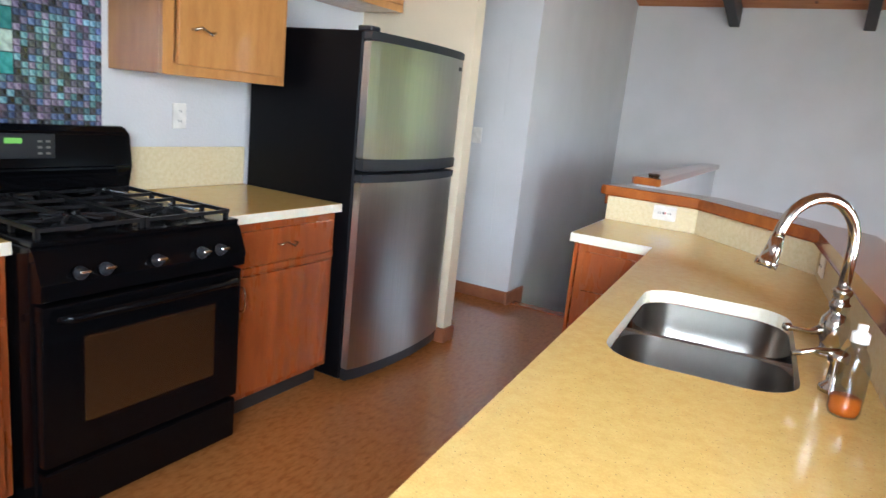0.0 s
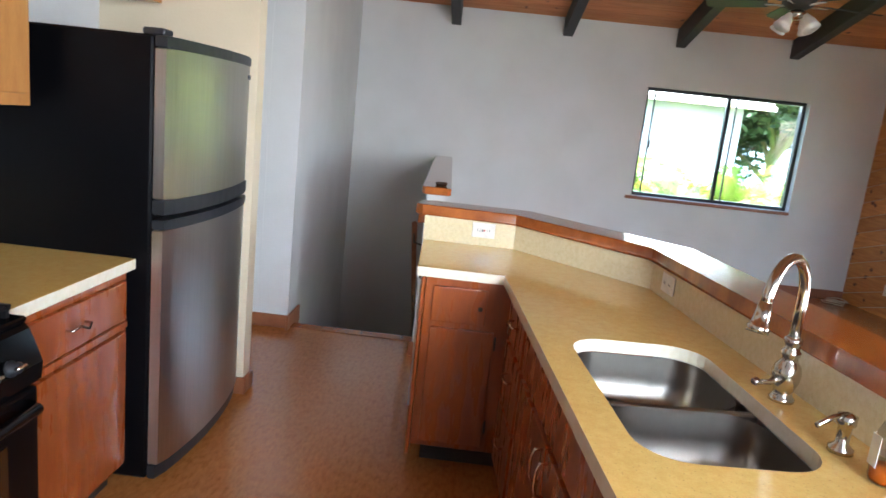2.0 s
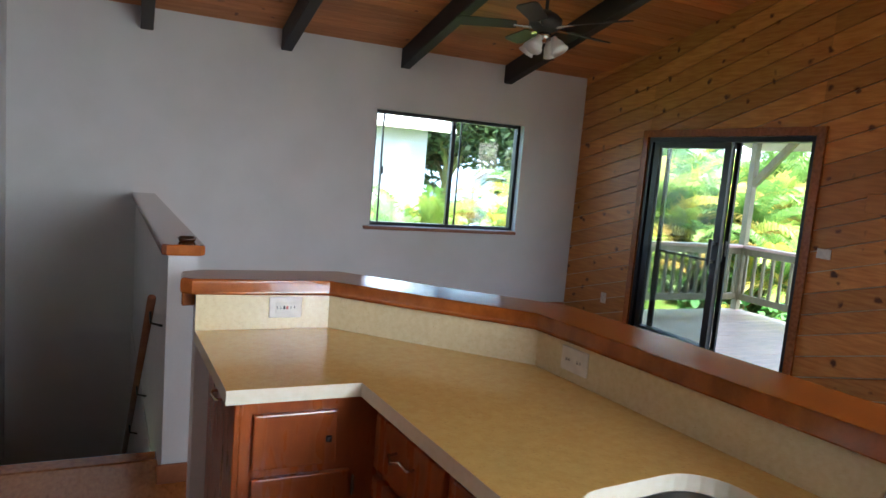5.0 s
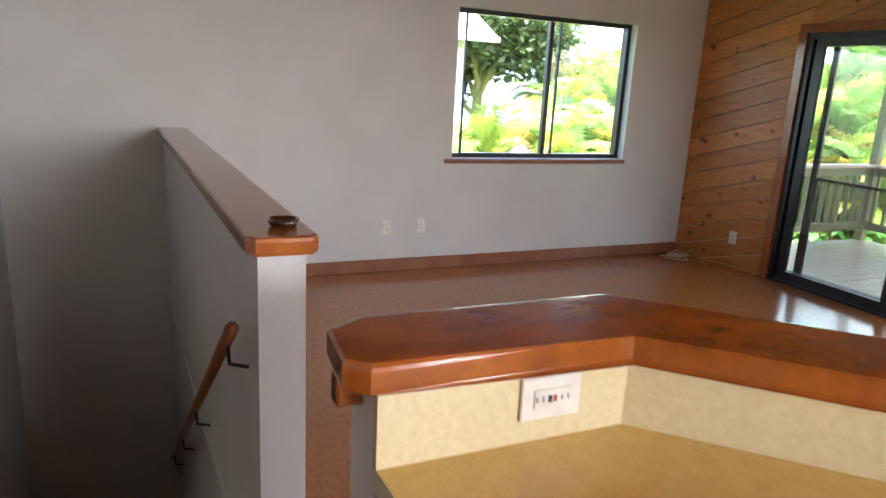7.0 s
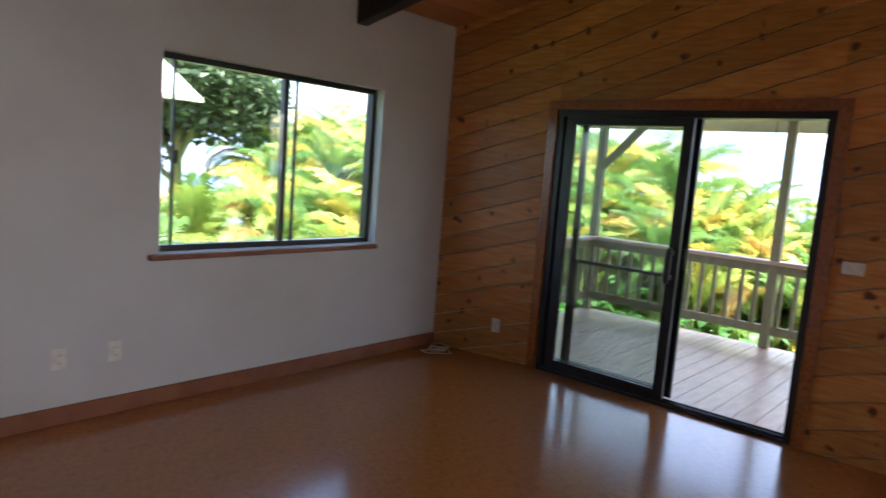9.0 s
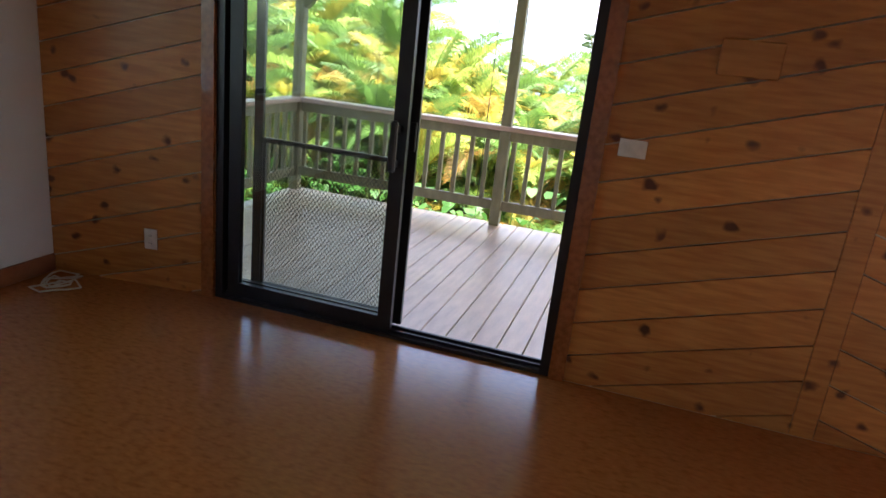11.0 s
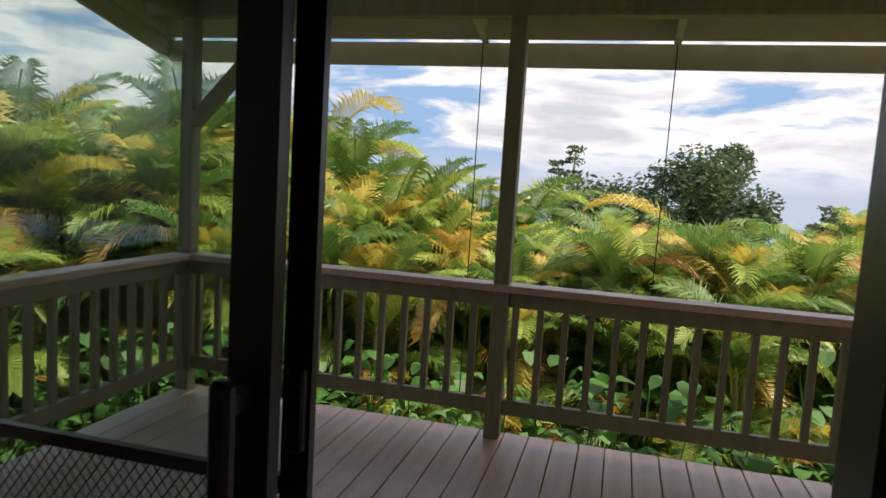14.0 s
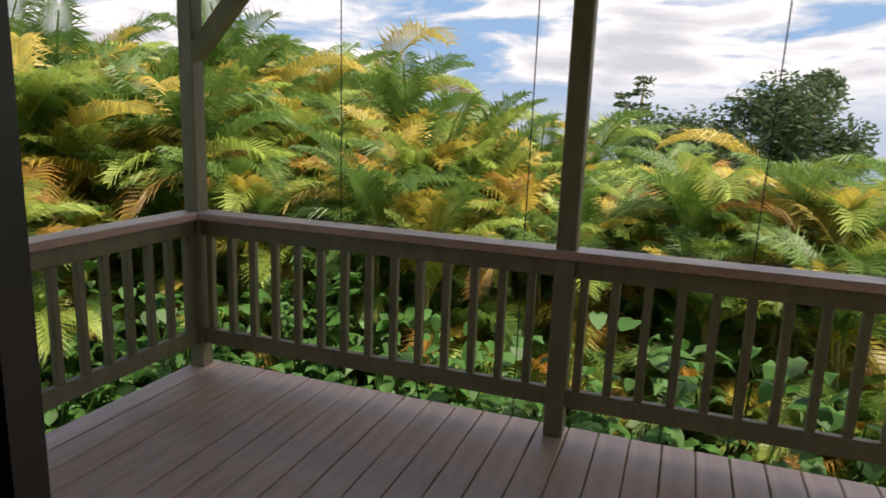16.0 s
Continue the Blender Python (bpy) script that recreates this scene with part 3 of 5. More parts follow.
# stove
st = thing("gas_stove", (-1.1, 1.98, 0), "black gas stove with cast iron grates and a digital clock", "stove")
SY0, SY1, SF = 1.605, 2.362, -.735
bx("body", (WX + .01, SF, SY0, SY1, .02, .90), M["black"], st, .006)
bx("oven_door", (SF, SF + .045, SY0 + .005, SY1 - .005, .22, .735), M["black"], st, .012, seg=3)
bx("oven_window", (SF + .044, SF + .048, SY0 + .13, SY1 - .13, .34, .62), M["oven_glass"], st, 0)
bm = tube(bmesh.new(), [(SF + .04, SY0 + .04, .69), (SF + .085, SY0 + .07, .70), (SF + .09, (SY0 + SY1) / 2, .70), (SF + .085, SY1 - .07, .70), (SF + .04, SY1 - .04, .69)], .016, 10)
part("oven_handle", bm, M["black"], st, "black bowed oven handle", True)
bx("lower_drawer", (SF, SF + .035, SY0 + .005, SY1 - .005, .04, .205), M["black"], st, .01, seg=2)
bm = bmesh.new()
pr = [(SF, .74), (SF + .05, .75), (SF + .055, .80), (SF + .02, .885), (SF, .905)]
lo, hi = [bm.verts.new((x, SY0, z)) for x, z in pr], [bm.verts.new((x, SY1, z)) for x, z in pr]
bm.faces.new(lo), bm.faces.new(hi[::-1])
for i in range(5):
    bm.faces.new((lo[i], hi[i], hi[(i + 1) % 5], lo[(i + 1) % 5]))
part("control_panel", bm, M["black"], st)
for y in (1.72, 1.80, 1.98, 2.16, 2.24):
    k = part("knob", lathe(bmesh.new(), (0, 0, 0), [(.021, 0), (.021, .006), (.016, .01), (.014, .026), (.011, .03)], 16), M["dark_plastic"], None, "", True)
    box_bm = box(bmesh.new(), -.004, .004, -.017, .017, .024, .036, .002)
    g = part("knob_grip", box_bm, M["chrome"], k)
    k.parent = st
    k.matrix_basis = Matrix.Translation(Vector((SF + .052, y, .822)) - st.location) @ pose(0, 0, 0, 0, 72, 0)
bx("cooktop", (WX + .09, SF + .015, SY0, SY1, .90, .918), M["black"], st, .005)
for i in range(2):
    g0, g1 = SY0 + .03 + i * .355, SY0 + .03 + i * .355 + .34
    bm = bmesh.new()
    for yy in (g0, (g0 + g1) / 2, g1):
        box(bm, WX + .13, SF - .01, yy - .006, yy + .006, .940, .953)
    for xx in (WX + .13, WX + .29, WX + .42, SF - .15, SF - .02):
        box(bm, xx - .006, xx + .006, g0, g1, .938, .950)
        for yy in (g0 + .003, g1 - .003):
            box(bm, xx - .007, xx + .007, yy - .007, yy + .007, .917, .94)
    for cx in (WX + .22, SF - .13):
        for ang in range(0, 360, 45):
            a = radians(ang)
            c, s = math.cos(a), math.sin(a)
            tube(bm, [(cx + .03 * c, (g0 + g1) / 2 + .03 * s, .958), (cx + .09 * c, (g0 + g1) / 2 + .09 * s, .952)], .006, 6)
    part("burner_grate", bm, M["grate"], st, "cast iron grate")
    for cx in (WX + .22, SF - .13):
        part("burner_cap", lathe(bmesh.new(), (cx, (g0 + g1) / 2, .917), [(.055, 0), (.055, .006), (.038, .008), (.038, .018), (.03, .02)], 20), M["grate"], st, "", True)
bm = bmesh.new()
pr = [(WX + .012, .915), (WX + .10, .915), (WX + .10, 1.0), (WX + .125, 1.03), (WX + .105, 1.165), (WX + .07, 1.19), (WX + .012, 1.19)]
lo, hi = [bm.verts.new((x, SY0, z)) for x, z in pr], [bm.verts.new((x, SY1, z)) for x, z in pr]
bm.faces.new(lo), bm.faces.new(hi[::-1])
for i in range(7):
    bm.faces.new((lo[i], hi[i], hi[(i + 1) % 7], lo[(i + 1) % 7]))
bmesh.ops.bevel(bm, geom=bm.edges[:], offset=.008, segments=2, affect='EDGES')
bg = part("backguard", bm, M["black"], st)
bx("clock_panel", (WX + .112, WX + .122, 1.72, 2.04, 1.07, 1.16), M["dark_plastic"], bg, .003)
green = bpy.data.materials.new("green_display")
green.use_nodes = True
gb = green.node_tree.nodes["Principled BSDF"]
gb.inputs["Base Color"].default_value = (.02, .05, .01, 1)
gb.inputs["Emission Color"].default_value, gb.inputs["Emission Strength"].default_value = (.25, .6, .1, 1), .06
bx("clock_display", (WX + .1225, WX + .1235, 1.86, 1.92, 1.125, 1.145), green, bg, 0, "green lit clock display")
for i in range(12):
    yy = 1.735 + (i % 4) * .03 + (.18 if i % 4 > 1 else 0)
    bx("button", (WX + .1225, WX + .1235, yy, yy + .016, 1.085 + (i // 4) * .022, 1.093 + (i // 4) * .022), M["steel"], bg, 0)

# mosaic behind the stove
mos = tagged(bx("tile_backing", (WX + .001, WX + .004, 1.45, 2.30, 1.0, 1.744), M["dark_plastic"], None, 0), "iridescent blue glass mosaic behind the stove", "tiles", kind="structure")
tile_m = []
for i, (c, c2) in enumerate((((.03, .05, .16), (.16, .22, .42)), ((.05, .16, .25), (.3, .5, .6)), ((.09, .06, .16), (.35, .3, .45)), ((.02, .02, .03), (.1, .1, .14)), ((.04, .30, .34), (.1, .45, .5)), ((.30, .36, .36), (.5, .6, .62)))):
    tile_m.append(mat("glass_tile", c, .1, .35, color2=c2, scale=35, bump=.25, bump_scale=80, fine=.3, rand=.5, coat=.6))


def tile_mesh(s, m):
    b = box(bmesh.new(), 0, .007, -s / 2, s / 2, -s / 2, s / 2, .002)
    me = bpy.data.meshes.new("tile")
    b.to_mesh(me)
    b.free()
    me.materials.append(m)
    return me


rng = random.Random(5)
small = [tile_mesh(.0235, m) for m in tile_m[:4]]
big = [tile_mesh(.0755, m) for m in tile_m[4:]]
placed = 0
for iy in range(32):
    for iz in range(28):
        y, z = 2.288 - iy * .0262, 1.19 + iz * .0262
        if z > 1.735 or y < 1.5:
            continue
        inbig = 13 <= iy <= 18 and 7 <= iz <= 18
        if inbig:
            if (iy - 13) % 3 == 1 and (iz - 7) % 3 == 1:
                me = big[((iy - 13) // 3 + (iz - 7) // 3) % 2]
            else:
                continue
        else:
            me = rng.choice(small)
        t_ = new("tile", me)
        t_.parent = mos
        t_.location = (WX + .003, y, z)

# fridge
fr = thing("fridge", (-1.1, 3.55, 0), "two-door fridge with stainless front and black sides", "fridge")
FX, F0, F1 = -.755, 3.08, 3.94
bx("body", (WX + .03, FX, F0, F1, .03, 1.70), M["fridge_side"], fr, .008)


def fridge_door(name, z0, z1):
    bm = bmesh.new()
    n = 14
    outer = [(FX + .045 + .045 * math.sin(math.pi * k / n) ** .8, F0 + .005 + (F1 - F0 - .01) * k / n) for k in range(n + 1)]
    pts = [(FX + .006, F0 + .005)] + outer + [(FX + .006, F1 - .005)]
    prism(bm, pts, z0, z1, .006, 1)
    return part(name, bm, M["steel"], fr, "brushed stainless door")


up = fridge_door("freezer_door", 1.13, 1.66)
lowd = fridge_door("fridge_door", .09, 1.02)


def curved(z0, z1, grow, name, parent, mt):
    bm = bmesh.new()
    n = 14
    outer = [(FX + .045 + grow + .045 * math.sin(math.pi * k / n) ** .8, F0 + .003 + (F1 - F0 - .006) * k / n) for k in range(n + 1)]
    prism(bm, [(FX + .006, F0 + .003)] + outer + [(FX + .006, F1 - .003)], z0, z1, .008, 2)
    return part(name, bm, mt, parent)


curved(1.66, 1.70, .004, "top_trim", up, M["dark_plastic"])
curved(1.075, 1.13, .006, "handle_grip", up, M["dark_plastic"])
curved(1.02, 1.058, .006, "handle_grip", lowd, M["dark_plastic"])
curved(.03, .088, -.01, "base_grille", fr, M["dark_plastic"])
bx("hinge_cap", (FX - .05, FX + .03, F0 + .02, F0 + .09, 1.70, 1.725), M["dark_plastic"], fr, .006)
bx("badge", (FX + .058, FX + .064, F1 - .07, F1 - .045, 1.60, 1.62), M["dark_plastic"], up, 0)

# ---- island ----
LINE = [(.165, 4.10), (.63, 4.10), (1.19, 3.54), (1.345, 2.20), (1.47, 1.05)]
IX, IY0, IY1, IL = .56, 1.05, 3.47, .195
SLANT = 4.8
isl = thing("island_worktop", (.8, 2.3, .87), "pale yellow speckled quartz island worktop with undermount sink cut-out", "worktop")
SINK = (.752, 1.162, 2.015, 2.765)
TURNED = Matrix.Translation((.957, 2.39, 0)) @ pose(0, 0, 0, 0, 0, SLANT) @ Matrix.Translation((-.957, -2.39, 0))
outer = [(IX + .203, IY0), (1.47, 1.05), (1.345, 2.20), (1.19, 3.54), (.63, 4.10), (.165, 4.10), (IL, IY1), (IX, IY1)]
hole = [(TURNED @ Vector((x, y, 0))).to_2d() for x, y in rounded(*SINK, .11)]
bm = bmesh.new()
for z in (.87, .91):
    vo = [bm.verts.new((x, y, z)) for x, y in outer]
    vh = [bm.verts.new((x, y, z)) for x, y in hole]
    es = [bm.edges.new((r[i], r[(i + 1) % len(r)])) for r in (vo, vh) for i in range(len(r))]
    bmesh.ops.triangle_fill(bm, edges=es, use_beauty=True)
    if z == .87:
        lo_o, lo_h = vo, vh
for a, b_ in ((lo_o, vo), (lo_h, vh)):
    for i in range(len(a)):
        bm.faces.new((a[i], a[(i + 1) % len(a)], b_[(i + 1) % len(a)], b_[i]))
part("slab", bm, M["counter"], isl)
part("upstand", band(bmesh.new(), LINE, -.018, -.002, .911, 1.035), M["splash"], isl)
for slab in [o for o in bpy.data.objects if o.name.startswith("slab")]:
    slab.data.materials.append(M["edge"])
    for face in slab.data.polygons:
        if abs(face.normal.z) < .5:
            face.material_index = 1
# half wall behind the worktop and its wooden bar top
bm = band(bmesh.new(), [(.17, 4.10)] + LINE[1:], .0, .13, 0, 1.034)
tagged(part("half_wall_island", bm, M["wall"]), "white half wall behind the island worktop", "wall", kind="structure")
BAR = [(.115, 4.07), (.618, 4.07), (1.160, 3.525), (1.315, 2.20), (1.44, 1.05)]
near, far = offset(BAR, 0), offset(BAR, .205)
shape = [(.15, 4.07)] + near[1:] + far[::-1][:-1] + [(.19, 4.275), (.125, 4.23), (.115, 4.10)]
bm = prism(bmesh.new(), shape, 1.036, 1.09, .014, 3)
tagged(part("bar_top", bm, M["cap"]), "varnished reddish wooden bar top on the half wall", "bar top", kind="structure")
bx("corbel", (.125, .168, 4.16, 4.2, .98, 1.034), M["cap"], None, .004)
tagged(bpy.data.objects["corbel"], "small wooden bracket under the bar top", "bracket")

def sink_bowl(name, x0, x1, y0, y1, depth, parent):
    bm = bmesh.new()
    rings = []
    for z, g in ((.868, 0), (.80, .004), (.91 - depth + .03, .012), (.91 - depth, .045)):
        rings.append([bm.verts.new((x, y, z)) for x, y in rounded(x0 + g, x1 - g, y0 + g, y1 - g, .095 - g * .4)])
    for a, b_ in zip(rings, rings[1:]):
        for i in range(len(a)):
            bm.faces.new((a[i], a[(i + 1) % len(a)], b_[(i + 1) % len(a)], b_[i]))
    bm.faces.new(rings[-1])
    ob = part(name, bm, M["sink"], parent, smooth=True)
    part("drain", lathe(bmesh.new(), ((x0 + x1) / 2, (y0 + y1) / 2, .91 - depth + .001), [(.045, 0), (.045, .003), (.03, .003), (.028, .001)], 20), M["chrome"], ob)
    return ob


sk = thing("sink", (.957, 2.39, .70), "double-bowl stainless steel undermount sink", "sink")
ymid = 2.385
sk.rotation_euler = (0, 0, radians(SLANT))
sink_bowl("bowl", SINK[0] + .002, SINK[1] - .002, ymid + .012, SINK[3] - .002, .20, sk)
sink_bowl("bowl", SINK[0] + .002, SINK[1] - .002, SINK[2] + .002, ymid - .012, .20, sk)
bm = bmesh.new()
box(bm, SINK[0] - .01, SINK[1] + .01, ymid - .0125, ymid + .0125, .80, .869, .004)
part("divider", bm, M["sink"], sk)

FX0, FY0 = 1.231, 2.416
REACH = Vector((-.727, -.687, 0))       # the way the spout points


def reach(d, z):
    return (FX0 + REACH.x * d, FY0 + REACH.y * d, z)


fa = thing("kitchen_faucet", (FX0, FY0, .91), "brushed nickel gooseneck faucet beside the sink", "faucet")
part("base", lathe(bmesh.new(), (FX0, FY0, .911), [(.031, 0), (.031, .008), (.026, .014), (.023, .022), (.026, .035), (.033, .055), (.035, .075), (.031, .094), (.022, .106), (.019, .118), (.023, .122), (.024, .132), (.019, .137), (.018, .150), (.022, .155), (.022, .165), (.0145, .172)], 24), M["chrome"], fa, "", True)
arc = [reach(0, 1.07), reach(0, 1.17)] + [reach(.105 - .105 * math.cos(a), 1.185 + .105 * math.sin(a)) for a in (math.pi * i / 12 for i in range(0, 12))]
arc += [reach(.212, 1.185)]
part("spout", tube(bmesh.new(), arc, .0135, 14), M["chrome"], fa, "", True)
part("spray_head", tube(bmesh.new(), [reach(.211, 1.195), reach(.216, 1.165), reach(.223, 1.142), reach(.225, 1.138), reach(.229, 1.124)], [.0145, .0175, .021, .025, .025], 16), M["chrome"], fa, "", True)
part("lever", tube(bmesh.new(), [(FX0 - .02, FY0 - .01, .976), (FX0 - .05, FY0 - .028, .966), (FX0 - .085, FY0 - .048, .970), (FX0 - .095, FY0 - .053, .972), (FX0 - .105, FY0 - .059, .974)], [.014, .007, .0065, .011, .008], 12), M["chrome"], fa, "", True)
so = thing("soap_dispenser", (1.24, 2.147, .91), "brushed nickel soap pump by the sink", "soap dispenser")
part("pump", lathe(bmesh.new(), (1.24, 2.147, .911), [(.026, 0), (.026, .01), (.014, .02), (.014, .06), (.02, .065), (.02, .085), (.008, .09)], 18), M["chrome"], so, "", True)
part("nozzle", tube(bmesh.new(), [(1.24, 2.147, .996), (1.20, 2.128, .996), (1.155, 2.104, .983)], [.008, .006, .006], 8), M["chrome"], so, "", True)
bo = thing("soap_bottle", (1.26, 2.025, .91), "clear soap bottle nearly empty, white cap, on the worktop", "bottle")
part("bottle", lathe(bmesh.new(), (1.26, 2.025, .911), [(.026, 0), (.029, .01), (.029, .1), (.02, .125), (.013, .135), (.013, .145)], 20), M["bottle"], bo, "", True)
part("liquid", lathe(bmesh.new(), (1.26, 2.025, .914), [(.024, 0), (.0265, .008), (.0265, .032)], 20), M["soap"], bo, "amber soap", True)
part("cap", lathe(bmesh.new(), (1.26, 2.025, 1.056), [(.016, 0), (.016, .018), (.009, .022), (.009, .034)], 16), M["white_plastic"], bo, "", True)
bx("label_sticker", (1.2302, 1.2312, 2.012, 2.04, .945, 1.01), M["white_plastic"], bo, 0)

# island cabinets
ic = thing("island_cabinet", (.37, 3.45, 0), "reddish cherry end cabinet with a drawer and door", "cabinet", "island cabinets")
bx("body", (.235, 1.1, 3.49, 4.095, .10, .868), M["cabinet"], ic)
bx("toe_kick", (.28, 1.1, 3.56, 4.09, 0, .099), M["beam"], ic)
bx("side_panel", (.218, .234, 3.47, 4.098, .06, .869), M["cabinet"], ic)
dr = front("drawer", ic, "y-", .27, .50, .68, .835, 3.49, M["cabinet"])
part("knob", lathe(bmesh.new(), (.475, 3.468, .755), [(.008, -.008), (.009, .0), (.008, .008)], 10), M["beam"], dr)
front("door", ic, "y-", .27, .545, .13, .655, 3.49, M["cabinet"])
for zz in (.20, .58):
    bx("hinge", (.548, .556, 3.462, 3.474, zz, zz + .06), M["beam"], ic)
pull((.218, 3.75, .80, -1, 0), "y", ic, .08)
yy = 3.44
for w, kind in ((.42, 'd'), (1.05, 's'), (.48, 'd'), (.40, 'd')):
    c = thing("island_cabinet", (IX, yy - w, 0), "reddish cherry island base cabinet facing the stove", "cabinet", "island cabinets")
    bx("body", (IX + .05, 1.06, yy - w + .002, yy - .002, .10, .869 if kind == 'd' else .66), M["cabinet"], c)
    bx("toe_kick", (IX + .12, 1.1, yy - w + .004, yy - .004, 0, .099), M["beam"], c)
    if kind == 'd':
        for z0_, z1_ in ((.68, .835), (.42, .655), (.13, .40)):
            front("drawer", c, "x-", yy - w + .02, yy - .02, z0_, z1_, IX + .05, M["cabinet"], ("y", yy - w / 2, (z0_ + z1_) / 2 + .02))
    else:
        bx("sink_front", (IX + .031, IX + .05, yy - w + .02, yy - .02, .68, .835), M["cabinet"], c, .004)
        for s in (0, 1):
            a0 = yy - w + .02 + s * (w - .04) / 2
            front("door", c, "x-", a0 + .003, a0 + (w - .04) / 2 - .003, .13, .655, IX + .05, M["cabinet"], ("z", a0 + (w - .04) / 2 - .04 if not s else a0 + .04, .58))
    c.matrix_basis = Matrix.Translation((IX, 3.45, 0)) @ pose(0, 0, 0, 0, 0, SLANT) @ Matrix.Translation((-IX, -3.45, 0)) @ Matrix.Translation(c.location)
    yy -= w

# ---- sockets and switches ----
def socket(at, face, label, double=False, gfci=False):
    """A wall plate; face is the outward direction in degrees about z, 0 looks along +x."""
    w, h = (.075, .115) if not double else (.115, .075)
    o = thing("wall_socket" if "socket" in label else "light_switch", at, label, "socket" if "socket" in label else "switch")
    o.rotation_euler = (0, 0, radians(face))

    def bit(name, y0, y1, z0, z1, x0, x1, mt, bev=.001):
        me = box(bmesh.new(), x0, x1, y0, y1, z0, z1, bev)
        ob = part(name, me, mt)
        ob.parent = o
        return ob
    bit("plate", -w / 2, w / 2, -h / 2, h / 2, 0, .006, M["white_plastic"], .002)
    if gfci:
        bit("insert", -.035, .035, -.017, .017, .006, .009, M["white_plastic"])
        bit("reset_button", .001, .008, -.006, .006, .009, .011, M["red"])
        bit("test_button", -.009, -.002, -.006, .006, .009, .011, M["slot"])
    if "socket" in label:
        for s in (-1, 1):
            for q in (-1, 1):
                cy, cz = (s * .024, 0) if double else (0, s * .022)
                bit("slot", cy + q * .006 - .0012, cy + q * .006 + .0012, cz - .005, cz + .005, .0085, .0095, M["slot"], 0)
    else:
        for s in ((-1, 1) if double else (0,)):
            bit("toggle", s * .025 - .006, s * .025 + .006, -.012, .012, .006, .011, M["white_plastic"])
    return o


socket((.465, 4.081, .99), -90, "cream socket with red reset button under the bar top", True, True)
socket((1.192, 3.35, .98), 186.6, "cream double socket on the island upstand", True)
socket((1.58, NY - .001, .36), -90, "cream wall socket low on the white wall")
socket((1.87, NY - .001, .36), -90, "cream wall socket low on the white wall")
socket((east_x(7.5) - .003, 7.50, .275), 180 + 8.5, "cream wall socket on the pine boards")
socket((EX - .003, 5.08, 1.125), 180, "double cream light switch beside the sliding door", True)
socket((-1.17, 5.088, 1.22), -90, "cream light switch on the hall wall")
socket((WX + .001, 2.68, 1.24), 0, "cream wall socket above the worktop")

# ---- stair handrail, ashtray, cord ----
hr = thing("handrail", (.0, 5.0, .6), "round varnished wooden handrail on black brackets going down the stair", "handrail")
HA, HB = Vector((.05, 4.90, .85)), Vector((-.06, 7.7, -1.12))
part("rail_bar", tube(bmesh.new(), [HA, HB], .018, 12), M["skirting"], hr, "", True)
for k in (.03, .37, .65, .93):
    c = HA.lerp(HB, k)
    part("bracket", tube(bmesh.new(), [c - Vector((0, 0, .02)), c + Vector((.004, 0, -.075)), c + Vector((.054, 0, -.09))], .006, 6), M["alu"], hr)
    pl = part("bracket_plate", lathe(bmesh.new(), (0, 0, 0), [(.025, 0), (.025, .005)], 12), M["alu"], hr)
    pl.matrix_basis = Matrix.Translation(c + Vector((.058, 0, -.09)) - hr.location) @ pose(0, 0, 0, 0, -90, 0)
ash = thing("glass_ashtray", (.19, 4.95, 1.10), "small dark glass dish on the half wall cap", "dish")
part("dish", lathe(bmesh.new(), (.19, 4.95, 1.101), [(.03, 0), (.036, .004), (.042, .02), (.037, .02), (.03, .008)], 20), M["oven_glass"], ash, "", True)
cord = bmesh.new()
rng = random.Random(3)
pts = [(4.36 + .10 * math.cos(k * .7) + rng.uniform(-.04, .04), 7.86 + .09 * math.sin(k * .7) + rng.uniform(-.04, .04), .008 + .0015 * k) for k in range(34)]
tagged(part("cable", tube(cord, pts, .005, 6), M["cord"], None, "", True), "cream cable coiled on the floor in the corner", "cable")

# ---- ceiling fan and pot rack ----
fan = thing("ceiling_fan", (2.52, 5.85, roof_z(5.85)), "dark ceiling fan with frosted tulip lamps on a rod", "ceiling fan")
cx, cy, top, cz = 2.53, 5.85, roof_z(5.85), 2.58
part("canopy", lathe(bmesh.new(), (cx, cy, top - .09), [(.02, 0), (.06, .03), (.065, .1)], 20), M["beam"], fan, "", True)
part("rod", tube(bmesh.new(), [(cx, cy, top - .08), (cx, cy, cz + .08)], .012, 10), M["beam"], fan)
part("motor", lathe(bmesh.new(), (cx, cy, cz - .06), [(.05, 0), (.09, .02), (.115, .05), (.115, .09), (.08, .12), (.03, .15)], 24), M["beam"], fan, "", True)
for k in range(5):
    a = radians(72 * k + 10)
    c, s = math.cos(a), math.sin(a)
    bm = bmesh.new()
    prism(bm, [(.2, -.05), (.24, -.06), (.58, -.07), (.62, -.05), (.62, .05), (.58, .07), (.24, .06), (.2, .05)], -.004, .004)
    bmesh.ops.transform(bm, matrix=Matrix.Translation((cx, cy, cz - .02)) @ pose(0, 0, 0, 0, 0, 72 * k + 10) @ pose(0, 0, 0, 12, 0, 0), verts=bm.verts)
    bl = part("blade", bm, M["beam"], fan)
    part("blade_iron", tube(bmesh.new(), [(cx + .09 * c, cy + .09 * s, cz - .03), (cx + .22 * c, cy + .22 * s, cz - .025)], .01, 6), M["chrome"], bl)
part("light_fitter", lathe(bmesh.new(), (cx, cy, cz - .13), [(.02, 0), (.05, .02), (.05, .06), (.03, .07)], 16), M["chrome"], fan, "", True)
